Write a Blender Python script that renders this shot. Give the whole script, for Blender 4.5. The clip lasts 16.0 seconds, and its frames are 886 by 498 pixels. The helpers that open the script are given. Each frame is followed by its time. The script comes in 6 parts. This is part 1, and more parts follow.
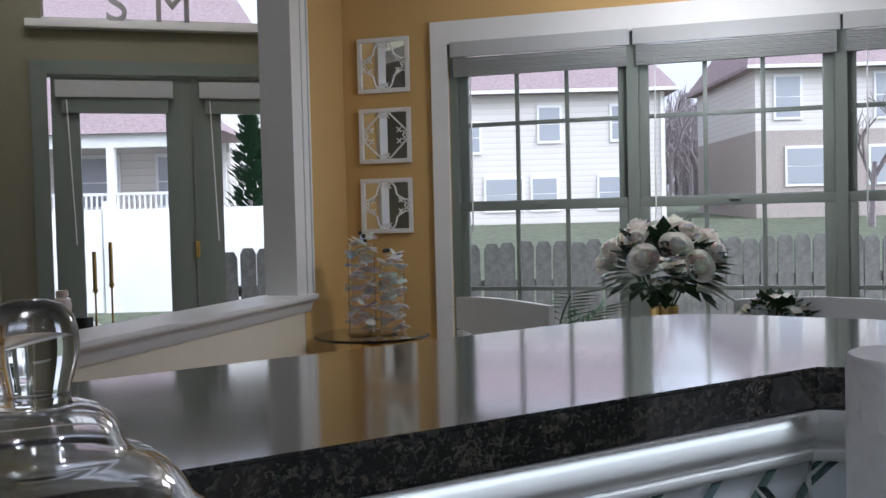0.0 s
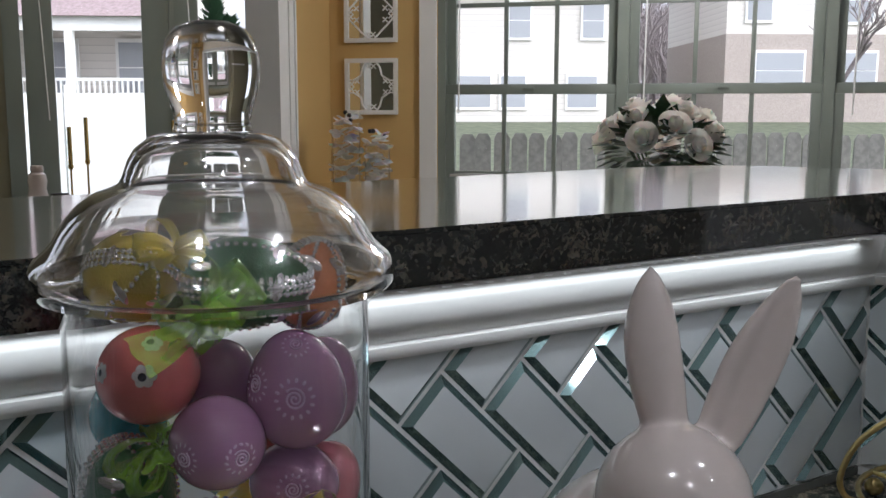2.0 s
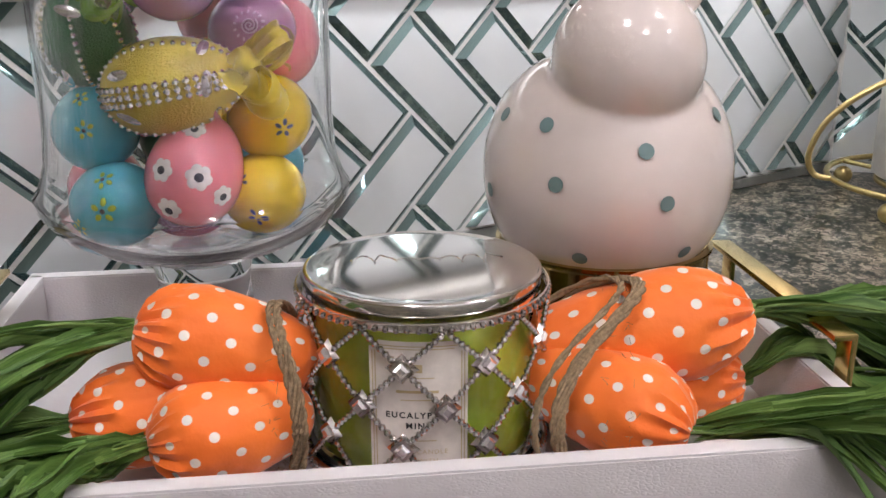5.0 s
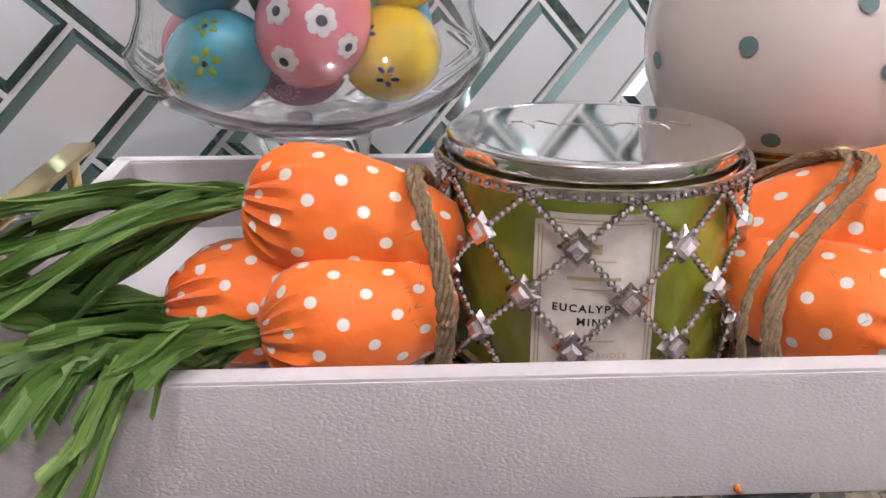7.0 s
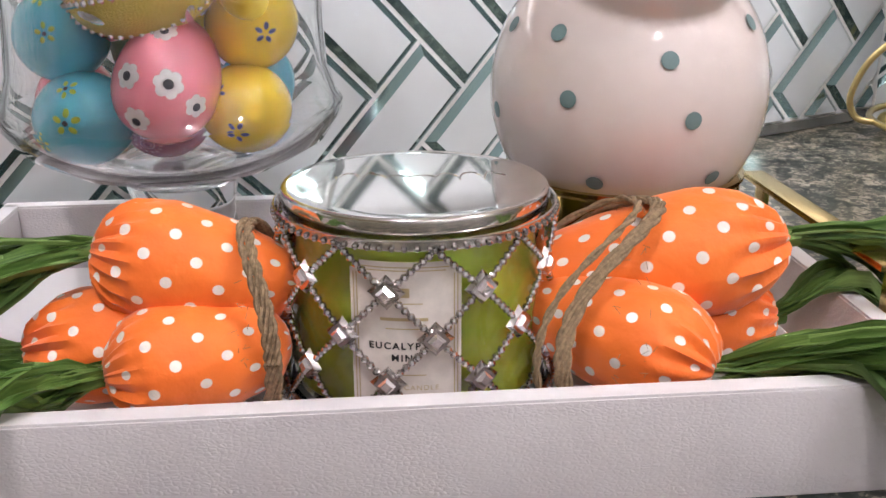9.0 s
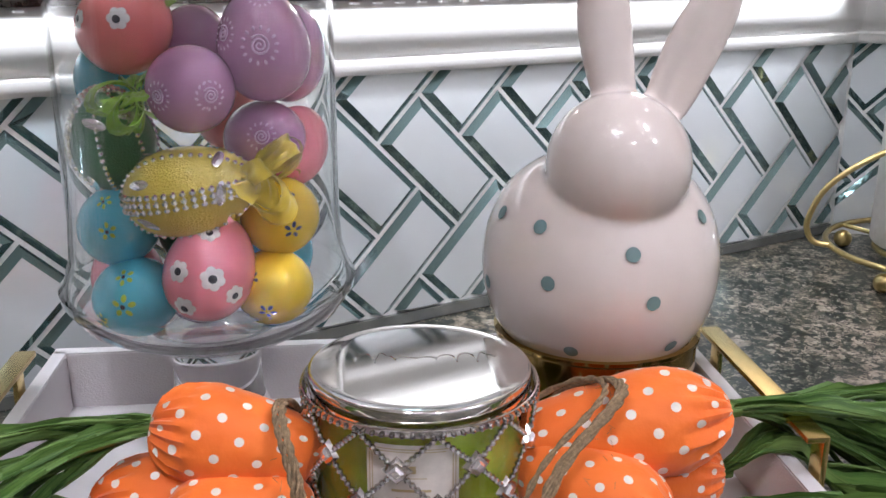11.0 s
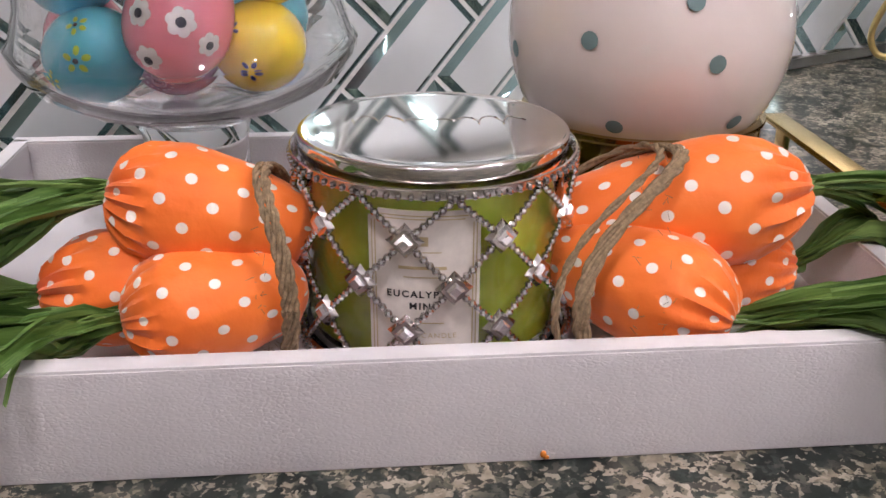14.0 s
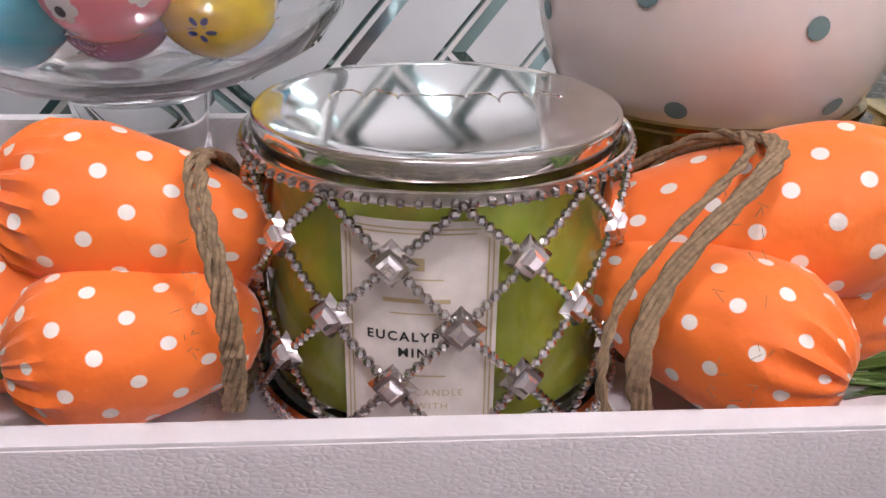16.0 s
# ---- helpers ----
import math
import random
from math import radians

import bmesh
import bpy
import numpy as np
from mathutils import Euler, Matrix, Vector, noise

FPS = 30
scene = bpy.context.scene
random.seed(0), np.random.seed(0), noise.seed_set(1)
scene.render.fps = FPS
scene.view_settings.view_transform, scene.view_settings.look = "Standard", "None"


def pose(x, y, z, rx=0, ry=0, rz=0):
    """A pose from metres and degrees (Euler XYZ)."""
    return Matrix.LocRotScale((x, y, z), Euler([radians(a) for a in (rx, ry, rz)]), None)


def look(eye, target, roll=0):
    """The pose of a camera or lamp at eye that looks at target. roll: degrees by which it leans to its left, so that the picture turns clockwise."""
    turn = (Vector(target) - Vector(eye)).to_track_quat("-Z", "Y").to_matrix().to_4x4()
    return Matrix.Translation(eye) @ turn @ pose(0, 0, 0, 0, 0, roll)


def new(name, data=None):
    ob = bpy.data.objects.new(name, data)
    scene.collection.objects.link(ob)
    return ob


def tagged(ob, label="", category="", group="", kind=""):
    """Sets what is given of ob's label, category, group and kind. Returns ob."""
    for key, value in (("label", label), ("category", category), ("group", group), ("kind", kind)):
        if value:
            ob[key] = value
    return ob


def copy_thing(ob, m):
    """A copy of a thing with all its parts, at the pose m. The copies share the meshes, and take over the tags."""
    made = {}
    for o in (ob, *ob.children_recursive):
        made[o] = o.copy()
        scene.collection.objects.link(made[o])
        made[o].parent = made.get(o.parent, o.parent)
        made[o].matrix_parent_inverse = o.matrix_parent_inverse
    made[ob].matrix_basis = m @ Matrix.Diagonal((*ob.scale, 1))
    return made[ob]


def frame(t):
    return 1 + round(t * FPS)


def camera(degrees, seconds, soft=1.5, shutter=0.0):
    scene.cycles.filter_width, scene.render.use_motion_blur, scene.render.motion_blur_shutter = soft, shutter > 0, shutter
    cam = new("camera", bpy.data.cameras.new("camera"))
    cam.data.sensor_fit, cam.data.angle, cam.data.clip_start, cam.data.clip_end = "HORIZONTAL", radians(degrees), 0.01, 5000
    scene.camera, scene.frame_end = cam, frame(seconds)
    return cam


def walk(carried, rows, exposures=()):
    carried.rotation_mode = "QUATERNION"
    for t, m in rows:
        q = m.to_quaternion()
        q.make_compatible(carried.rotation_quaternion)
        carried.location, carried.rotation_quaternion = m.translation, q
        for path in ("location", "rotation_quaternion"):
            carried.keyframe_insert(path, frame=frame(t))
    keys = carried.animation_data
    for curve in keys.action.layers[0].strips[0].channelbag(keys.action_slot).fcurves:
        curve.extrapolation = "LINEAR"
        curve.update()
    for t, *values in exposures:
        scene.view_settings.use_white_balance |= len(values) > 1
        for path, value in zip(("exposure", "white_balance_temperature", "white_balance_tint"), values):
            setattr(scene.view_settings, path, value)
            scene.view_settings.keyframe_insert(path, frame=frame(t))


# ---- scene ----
cam = camera(50.0, 16.0)
PATH = [
    (0, (-0.066, -0.583, 1.32), (0.894, 1.17, 1.253), -1.4),
    (0.5, (-0.069, -0.53, 1.31), (0.909, 1.213, 1.234), -0.3),
    (1, (-0.106, -0.517, 1.288), (0.89, 1.212, 1.155), -0.5),
    (1.5, (-0.145, -0.525, 1.27), (0.868, 1.182, 1.024), 0.1),
    (2, (-0.157, -0.532, 1.246), (0.86, 1.167, 0.966), 0.1),
    (2.5, (-0.163, -0.55, 1.223), (0.799, 1.159, 0.83), -0.7),
    (3, (-0.165, -0.568, 1.201), (0.798, 1.131, 0.769), -1.3),
    (3.5, (-0.165, -0.577, 1.182), (0.795, 1.102, 0.673), -1.2),
    (4, (-0.164, -0.585, 1.164), (0.808, 1.087, 0.656), -0.4),
    (4.5, (-0.16, -0.579, 1.138), (0.824, 1.079, 0.606), -0.4),
    (5, (-0.158, -0.57, 1.12), (0.823, 1.057, 0.496), -0.1),
    (5.2, (-0.157, -0.568, 1.113), (0.825, 1.051, 0.467), 0.3),
    (7.3, (-0.16, -0.497, 1.063), (0.673, 1.171, 0.337), 0.0),
    (7.5, (-0.153, -0.503, 1.066), (0.676, 1.16, 0.327), -0.1),
    (8, (-0.133, -0.527, 1.076), (0.716, 1.13, 0.347), -0.9),
    (8.2, (-0.123, -0.535, 1.078), (0.738, 1.123, 0.365), -0.9),
    (10.3, (-0.145, -0.566, 1.128), (0.819, 1.059, 0.472), 0.2),
    (10.5, (-0.147, -0.575, 1.14), (0.816, 1.054, 0.491), 0.1),
    (11, (-0.157, -0.588, 1.165), (0.795, 1.069, 0.577), 0.2),
    (11.5, (-0.159, -0.595, 1.189), (0.812, 1.079, 0.685), -0.1),
    (12, (-0.162, -0.599, 1.207), (0.818, 1.082, 0.746), -0.4),
    (12.5, (-0.162, -0.596, 1.175), (0.808, 1.071, 0.646), -0.5),
    (13, (-0.155, -0.585, 1.142), (0.782, 1.057, 0.49), -0.7),
    (13.5, (-0.141, -0.568, 1.115), (0.758, 1.041, 0.339), -0.2),
    (14, (-0.13, -0.539, 1.092), (0.751, 1.055, 0.266), 0.3),
    (14.5, (-0.117, -0.514, 1.074), (0.717, 1.1, 0.238), 0.1),
    (15, (-0.098, -0.495, 1.068), (0.742, 1.115, 0.23), 0.1),
    (15.5, (-0.088, -0.478, 1.066), (0.743, 1.137, 0.228), -0.0),
    (16, (-0.084, -0.463, 1.061), (0.761, 1.142, 0.218), 0.8),
]
walk(cam, [(t, look(eye, target, roll)) for t, eye, target, roll in PATH],
     [(0, 1.45, 5500, 13), (1.5, 1.65, 5700, 13), (2.2, 1.7, 6000, 12), (3.1, 2.68, 6200, 14), (5.0, 3.18, 6500, 19), (7.5, 3.4, 6450, 23), (8.2, 3.45, 6450, 22), (10.5, 3.3, 6300, 18), (11.5, 2.85, 5850, 19),
      (12.0, 2.45, 5900, 19), (12.6, 2.35, 5900, 15), (13.0, 3.0, 6300, 19), (13.5, 3.25, 6500, 22), (16.0, 3.35, 6400, 26)])

# ---- light ----
world = bpy.data.worlds.new("sky")
scene.world = world
world.use_nodes = True
wn = world.node_tree
sky = wn.nodes.new("ShaderNodeTexSky")
sky.sky_type, sky.sun_disc = "NISHITA", False
sky.sun_elevation, sky.sun_rotation = radians(40), radians(150)
sky.air_density, sky.dust_density, sky.ozone_density = 1.0, 9.0, 0.3
pale = wn.nodes.new("ShaderNodeHueSaturation")
pale.inputs["Saturation"].default_value = 0.22
pale.inputs["Value"].default_value = 0.36
wn.links.new(sky.outputs[0], pale.inputs["Color"])
veil = wn.nodes.new("ShaderNodeMix")
veil.data_type, veil.blend_type = "RGBA", "ADD"
veil.inputs[0].default_value = 1.0
veil.inputs[7].default_value = (2.0, 2.0, 2.1, 1)
wn.links.new(pale.outputs[0], veil.inputs[6])
wn.links.new(veil.outputs[2], wn.nodes["Background"].inputs[0])
wn.nodes["Background"].inputs[1].default_value = 0.15


def lamp(name, kind, m, energy, color=(1, 1, 1), size=0.2, size_y=None, spread=None, angle=None):
    data = bpy.data.lights.new(name, kind)
    data.energy, data.color = energy, color
    if kind == "AREA":
        data.size = size
        if size_y:
            data.shape, data.size_y = "RECTANGLE", size_y
        if spread:
            data.spread = radians(spread)
    elif kind == "SUN":
        data.angle = radians(angle or 10)
    else:
        data.shadow_soft_size = size
    ob = new(name, data)
    ob.matrix_world = m
    return ob


lamp("sun", "SUN", look((0, 0, 0), (0.45, 0.75, -0.75)), 0.28, (1.0, 0.97, 0.95), angle=30)

# ---- materials ----


class Mat:
    """A node material under construction."""

    def __init__(self, name, color=(0.8, 0.8, 0.8), rough=0.5, metal=0.0, **extra):
        self.m = bpy.data.materials.new(name)
        self.m.use_nodes = True
        self.t = self.m.node_tree
        self.b = self.t.nodes["Principled BSDF"]
        self.b.inputs["Base Color"].default_value = (*color, 1)
        self.b.inputs["Roughness"].default_value = rough
        self.b.inputs["Metallic"].default_value = metal
        for k, v in extra.items():
            self.b.inputs[k.replace("_", " ")].default_value = v
        self.coord = None

    def n(self, kind, **sets):
        node = self.t.nodes.new("ShaderNode" + kind)
        for k, v in sets.items():
            node.inputs[k].default_value = v
        return node

    def link(self, a, b):
        self.t.links.new(a, b)
        return self

    def place(self, scale=1.0, stretch=(1, 1, 1), world_space=False):
        c = self.n("TexCoord") if not world_space else self.n("NewGeometry")
        out = c.outputs["Object"] if not world_space else c.outputs["Position"]
        mp = self.n("Mapping")
        mp.inputs["Scale"].default_value = [scale * s for s in stretch]
        self.link(out, mp.inputs["Vector"])
        return mp.outputs["Vector"]

    def noise(self, scale, detail=4, rough=0.6, at=None):
        nz = self.n("TexNoise", Scale=scale, Detail=detail, Roughness=rough)
        self.link(at or self.place(), nz.inputs["Vector"])
        return nz.outputs["Fac"]

    def ramp(self, fac, *stops):
        r = self.n("ValToRGB")
        els = r.color_ramp.elements
        while len(els) < len(stops):
            els.new(0.5)
        for e, (p, c) in zip(els, stops):
            e.position, e.color = p, (*c, 1)
        self.link(fac, r.inputs["Fac"])
        return r.outputs["Color"]

    def mix(self, fac, a, b, kind="MIX"):
        x = self.n("Mix")
        x.data_type, x.blend_type = "RGBA", kind
        for v, s in ((fac, x.inputs[0]), (a, x.inputs[6]), (b, x.inputs[7])):
            if isinstance(v, (int, float)):
                s.default_value = v
            elif isinstance(v, tuple):
                s.default_value = (*v, 1)
            else:
                self.link(v, s)
        return x.outputs[2]

    def color(self, out):
        return self.link(out, self.b.inputs["Base Color"])

    def rough(self, fac, lo, hi):
        r = self.n("MapRange")
        r.inputs["To Min"].default_value, r.inputs["To Max"].default_value = lo, hi
        self.link(fac, r.inputs["Value"])
        return self.link(r.outputs[0], self.b.inputs["Roughness"])

    def bump(self, fac, strength=0.3, distance=0.001):
        bp = self.n("Bump", Strength=strength, Distance=distance)
        self.link(fac, bp.inputs["Height"])
        return self.link(bp.outputs[0], self.b.inputs["Normal"])


def painted(name, color, rough=0.45, vary=0.06, scale=3.0, bump=0.1, grain=180.0):
    k = Mat(name, color, rough)
    dark = tuple(c * (1 - vary) for c in color)
    k.color(k.ramp(k.noise(scale), (0.3, dark), (0.7, color)))
    k.bump(k.noise(grain, 2), bump, 0.0005)
    return k.m


def simple(name, color, rough=0.5, metal=0.0, vary=0.12, scale=60.0, bump=0.0, **extra):
    k = Mat(name, color, rough, metal, **extra)
    dark = tuple(c * (1 - vary) for c in color)
    fac = k.noise(scale)
    k.color(k.ramp(fac, (0.35, dark), (0.65, color)))
    if bump:
        k.bump(fac, bump, 0.0006)
    return k.m


def granite(name, rough, deep):
    """Laminate printed with sharp mineral grains in drifts of two sizes."""
    k = Mat(name, rough=rough)
    at = k.place(world_space=True)
    big = k.noise(26, 5, 0.65, at)
    fine = k.noise(420, 3, 0.6, at)
    bend = k.n("TexNoise", Scale=190.0, Detail=3.0)
    k.link(at, bend.inputs["Vector"])
    push = k.n("VectorMath")
    push.operation = "MULTIPLY_ADD"
    push.inputs[1].default_value = (0.012, 0.012, 0.012)
    k.link(bend.outputs["Color"], push.inputs[0]).link(at, push.inputs[2])
    grain = k.n("TexVoronoi", Scale=170.0)
    speck = k.n("TexVoronoi", Scale=430.0)
    k.link(push.outputs[0], grain.inputs["Vector"]).link(push.outputs[0], speck.inputs["Vector"])
    tint, drift = k.n("SeparateColor"), k.n("SeparateColor")
    k.link(grain.outputs["Color"], tint.inputs[0]).link(speck.outputs["Color"], drift.inputs[0])
    clump = k.n("MapRange")
    clump.inputs["From Min"].default_value, clump.inputs["From Max"].default_value = 0.36, 0.64
    k.link(big, clump.inputs["Value"])
    blend = k.n("Mix")
    blend.inputs[0].default_value = 0.5
    k.link(tint.outputs[0], blend.inputs[2]).link(clump.outputs[0], blend.inputs[3])
    if deep:
        base = k.ramp(blend.outputs[0], (0.30, (0.003, 0.006, 0.006)), (0.48, (0.010, 0.015, 0.014)), (0.60, (0.036, 0.042, 0.038)), (0.74, (0.105, 0.092, 0.07)), (0.92, (0.05, 0.04, 0.034)))
        spot_ = k.ramp(drift.outputs[0], (0.80, (0, 0, 0)), (0.84, (0.65, 0.65, 0.65)))
        c = k.mix(spot_, base, (0.09, 0.085, 0.07))
        c = k.mix(k.ramp(drift.outputs[1], (0.70, (0, 0, 0)), (0.74, (0.8, 0.8, 0.8))), c, (0.004, 0.007, 0.007))
    else:
        base = k.ramp(blend.outputs[0], (0.24, (0.005, 0.010, 0.008)), (0.42, (0.025, 0.036, 0.030)), (0.54, (0.09, 0.088, 0.066)), (0.68, (0.24, 0.205, 0.15)), (0.86, (0.42, 0.36, 0.29)))
        c = k.mix(k.ramp(drift.outputs[0], (0.80, (0, 0, 0)), (0.84, (0.7, 0.7, 0.7))), base, (0.36, 0.32, 0.25))
        c = k.mix(k.ramp(drift.outputs[1], (0.66, (0, 0, 0)), (0.70, (0.85, 0.85, 0.85))), c, (0.010, 0.016, 0.013))
    k.color(c)
    k.rough(fine, rough * 0.8, rough * 1.3)
    k.bump(fine, 0.04, 0.0004)
    return k.m


M_COUNTER = granite("counter_laminate", 0.30, False)
M_BAR = granite("dark_granite_laminate", 0.12, True)
bar_shader = M_BAR.node_tree.nodes["Principled BSDF"]
bar_shader.inputs["IOR"].default_value = 1.5
bar_shader.inputs["Coat Weight"].default_value, bar_shader.inputs["Coat Roughness"].default_value, bar_shader.inputs["Coat IOR"].default_value = 1.0, 0.08, 1.6
M_WHITE_TRIM = painted("white_trim_paint", (0.80, 0.80, 0.78), 0.35)
M_YELLOW_WALL = painted("ochre_wall_paint", (0.60, 0.40, 0.15), 0.75, 0.08, 1.3, 0.25, 90)
M_TAUPE_WALL = painted("taupe_wall_paint", (0.24, 0.225, 0.15), 0.75, 0.08, 1.3, 0.25, 90)
M_CREAM_WALL = painted("cream_wall_paint", (0.72, 0.66, 0.52), 0.75)
M_KITCHEN_WALL = painted("kitchen_wall_paint", (0.46, 0.47, 0.47), 0.7)
M_CEILING = painted("ceiling_paint", (0.78, 0.77, 0.74), 0.8, 0.05, 2.0, 0.4, 60)
M_FLOOR = simple("wood_floor", (0.20, 0.11, 0.06), 0.35, scale=8)
M_CABINET = painted("cabinet_paint", (0.55, 0.53, 0.49), 0.4)
M_SASH = painted("taupe_window_vinyl", (0.19, 0.215, 0.185), 0.45)
# White blinds, greyed: their backlit shade is put into the colour.
M_BLIND = painted("backlit_white_blind_slats", (0.46, 0.47, 0.46), 0.5)
M_GROUT = simple("white_grout", (0.85, 0.86, 0.84), 0.8, bump=0.3, scale=400)
M_GLASS_PANE = Mat("window_glass", (1, 1, 1), 0.0, Transmission_Weight=1.0, IOR=1.02).m


def tile_face():
    k = Mat("frosted_grey_glass_tile", (0.4, 0.45, 0.47), 0.2)
    oi = k.n("ObjectInfo")
    k.color(k.ramp(oi.outputs["Random"], (0.0, (0.72, 0.775, 0.80)), (1.0, (0.78, 0.83, 0.85))))
    k.rough(k.noise(30), 0.10, 0.18)
    k.bump(k.noise(14, 2), 0.06, 0.002)
    k.b.inputs["Metallic"].default_value = 0.28
    return k.m


M_TILE = tile_face()
M_BEVEL = Mat("teal_mirror_bevel", (0.22, 0.33, 0.33), 0.05, 0.8).m
M_MIRROR = Mat("mirror", (0.85, 0.87, 0.87), 0.02, 1.0).m
M_BRASS = simple("brushed_brass", (0.80, 0.60, 0.24), 0.22, 1.0, scale=90)
M_GOLDWIRE = simple("satin_gold_wire", (0.72, 0.56, 0.25), 0.28, 1.0, scale=200)
M_CHROME = simple("polished_nickel", (0.78, 0.76, 0.74), 0.07, 1.0, 0.06, 50)
M_NICKEL = simple("cast_nickel", (0.66, 0.63, 0.61), 0.16, 1.0, 0.25, 300)
M_GEM = Mat("cut_crystal", (0.88, 0.84, 0.86), 0.02, 0.75, Coat_Weight=1.0).m
M_RHINE = Mat("rhinestone", (0.95, 0.95, 0.96), 0.04, 0.9).m
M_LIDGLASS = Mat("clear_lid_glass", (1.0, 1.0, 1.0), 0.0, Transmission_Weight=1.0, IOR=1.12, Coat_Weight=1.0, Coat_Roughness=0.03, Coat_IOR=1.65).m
M_THICKGLASS = Mat("solid_clear_glass", (0.99, 0.99, 1.0), 0.0, Transmission_Weight=1.0, IOR=1.42).m
M_JARGLASS = Mat("clear_glass", (1.0, 1.0, 1.0), 0.0, Transmission_Weight=1.0, IOR=1.06, Coat_Weight=1.0, Coat_Roughness=0.02).m

# ---- building blocks ----


def part(name, bm, material, parent=None, label="", smooth=True, at=None):
    """Links a bmesh as one mesh object under a thing or a part."""
    me = bpy.data.meshes.new(name)
    bm.to_mesh(me)
    bm.free()
    for m in material if isinstance(material, (list, tuple)) else (material,):
        me.materials.append(m)
    if smooth:
        me.polygons.foreach_set("use_smooth", [True] * len(me.polygons))
        me.set_sharp_from_angle(angle=radians(40))
    ob = new(name, me)
    ob.parent = parent
    if at is not None:
        ob.matrix_local = at
    if label:
        tagged(ob, label)
    return ob


def thing(name, m, label, category, group="", kind=""):
    ob = new(name)
    ob.empty_display_size = 0.02
    ob.matrix_world = m
    return tagged(ob, label, category, group, kind)


def box(size, centre=(0, 0, 0), bevel=0.0, turn=None, bm=None, seg=2):
    one = bmesh.new()
    bmesh.ops.create_cube(one, size=1.0)
    bmesh.ops.scale(one, vec=size, verts=one.verts)
    if bevel:
        bmesh.ops.bevel(one, geom=one.edges[:], offset=bevel, segments=seg, affect="EDGES", profile=0.7)
    m = Matrix.Translation(centre) @ (turn or Matrix())
    bmesh.ops.transform(one, matrix=m, verts=one.verts)
    return join(bm, one)


def join(bm, one):
    if bm is None:
        return one
    me = bpy.data.meshes.new("scratch")
    one.to_mesh(me)
    one.free()
    bm.from_mesh(me)
    bpy.data.meshes.remove(me)
    return bm


def mesh_of(verts, faces, bm=None):
    one = bm or bmesh.new()
    vs = [one.verts.new(v) for v in verts]
    for f in faces:
        try:
            one.faces.new([vs[i] for i in f])
        except ValueError:
            pass
    return one


def lathe(profile, n=64, bm=None, at=None, wob=None, close=False):
    """Turns a profile of (radius, height) about z."""
    verts, faces = [], []
    for r, z in profile:
        for k in range(n):
            a = 2 * math.pi * k / n
            q = r * (wob(a, z) if wob else 1.0)
            v = Vector((q * math.cos(a), q * math.sin(a), z))
            verts.append(at @ v if at else v)
    rows = len(profile)
    for i in range(rows - (0 if close else 1)):
        for k in range(n):
            a, b = i * n, ((i + 1) % rows) * n
            faces.append((a + k, a + (k + 1) % n, b + (k + 1) % n, b + k))
    if not close:
        if profile[0][0] > 1e-5:
            faces.append(tuple(range(n - 1, -1, -1)))
        if profile[-1][0] > 1e-5:
            faces.append(tuple((rows - 1) * n + k for k in range(n)))
    one = mesh_of(verts, faces, bm)
    if bm is None:
        bmesh.ops.remove_doubles(one, verts=one.verts, dist=1e-6)
        bmesh.ops.recalc_face_normals(one, faces=one.faces)
    return one


def smooth_path(pts, steps=8):
    """A rounded line through the points."""
    p = [Vector(v) for v in pts]
    out = []
    for i in range(len(p) - 1):
        a, b, c, d = p[max(i - 1, 0)], p[i], p[i + 1], p[min(i + 2, len(p) - 1)]
        for s in range(steps):
            t = s / steps
            out.append(0.5 * (2 * b + (c - a) * t + (2 * a - 5 * b + 4 * c - d) * t * t + (3 * b - a - 3 * c + d) * t ** 3))
    out.append(p[-1])
    return out


def tube(pts, radius, n=10, bm=None, closed=False, flat=1.0):
    """A rod along a line; radius is a number or a function of 0..1."""
    pts = [Vector(v) for v in pts]
    verts, faces = [], []
    up = Vector((0, 0, 1))
    side = None
    count = len(pts)
    for i, p in enumerate(pts):
        d = (pts[(i + 1) % count] - pts[i - 1]) if closed else (pts[min(i + 1, count - 1)] - pts[max(i - 1, 0)])
        d.normalize()
        if side is None:
            side = d.cross(up if abs(d.z) < 0.9 else Vector((1, 0, 0))).normalized()
        side = (side - d * side.dot(d)).normalized()
        other = d.cross(side)
        r = radius(i / max(count - 1, 1)) if callable(radius) else radius
        for k in range(n):
            a = 2 * math.pi * k / n
            verts.append(p + side * (r * math.cos(a)) + other * (r * flat * math.sin(a)))
    rows = count if closed else count - 1
    for i in range(rows):
        for k in range(n):
            a, b = i * n, ((i + 1) % count) * n
            faces.append((a + k, a + (k + 1) % n, b + (k + 1) % n, b + k))
    if not closed:
        faces.append(tuple(range(n - 1, -1, -1)))
        faces.append(tuple((count - 1) * n + k for k in range(n)))
    return mesh_of(verts, faces, bm)


def ball(r, centre=(0, 0, 0), scale=(1, 1, 1), n=16, bm=None, turn=None):
    one = bmesh.new()
    bmesh.ops.create_uvsphere(one, u_segments=n, v_segments=max(n // 2, 4), radius=r)
    bmesh.ops.transform(one, matrix=Matrix.Translation(centre) @ (turn or Matrix()) @ Matrix.Diagonal((*scale, 1)), verts=one.verts)
    return join(bm, one)


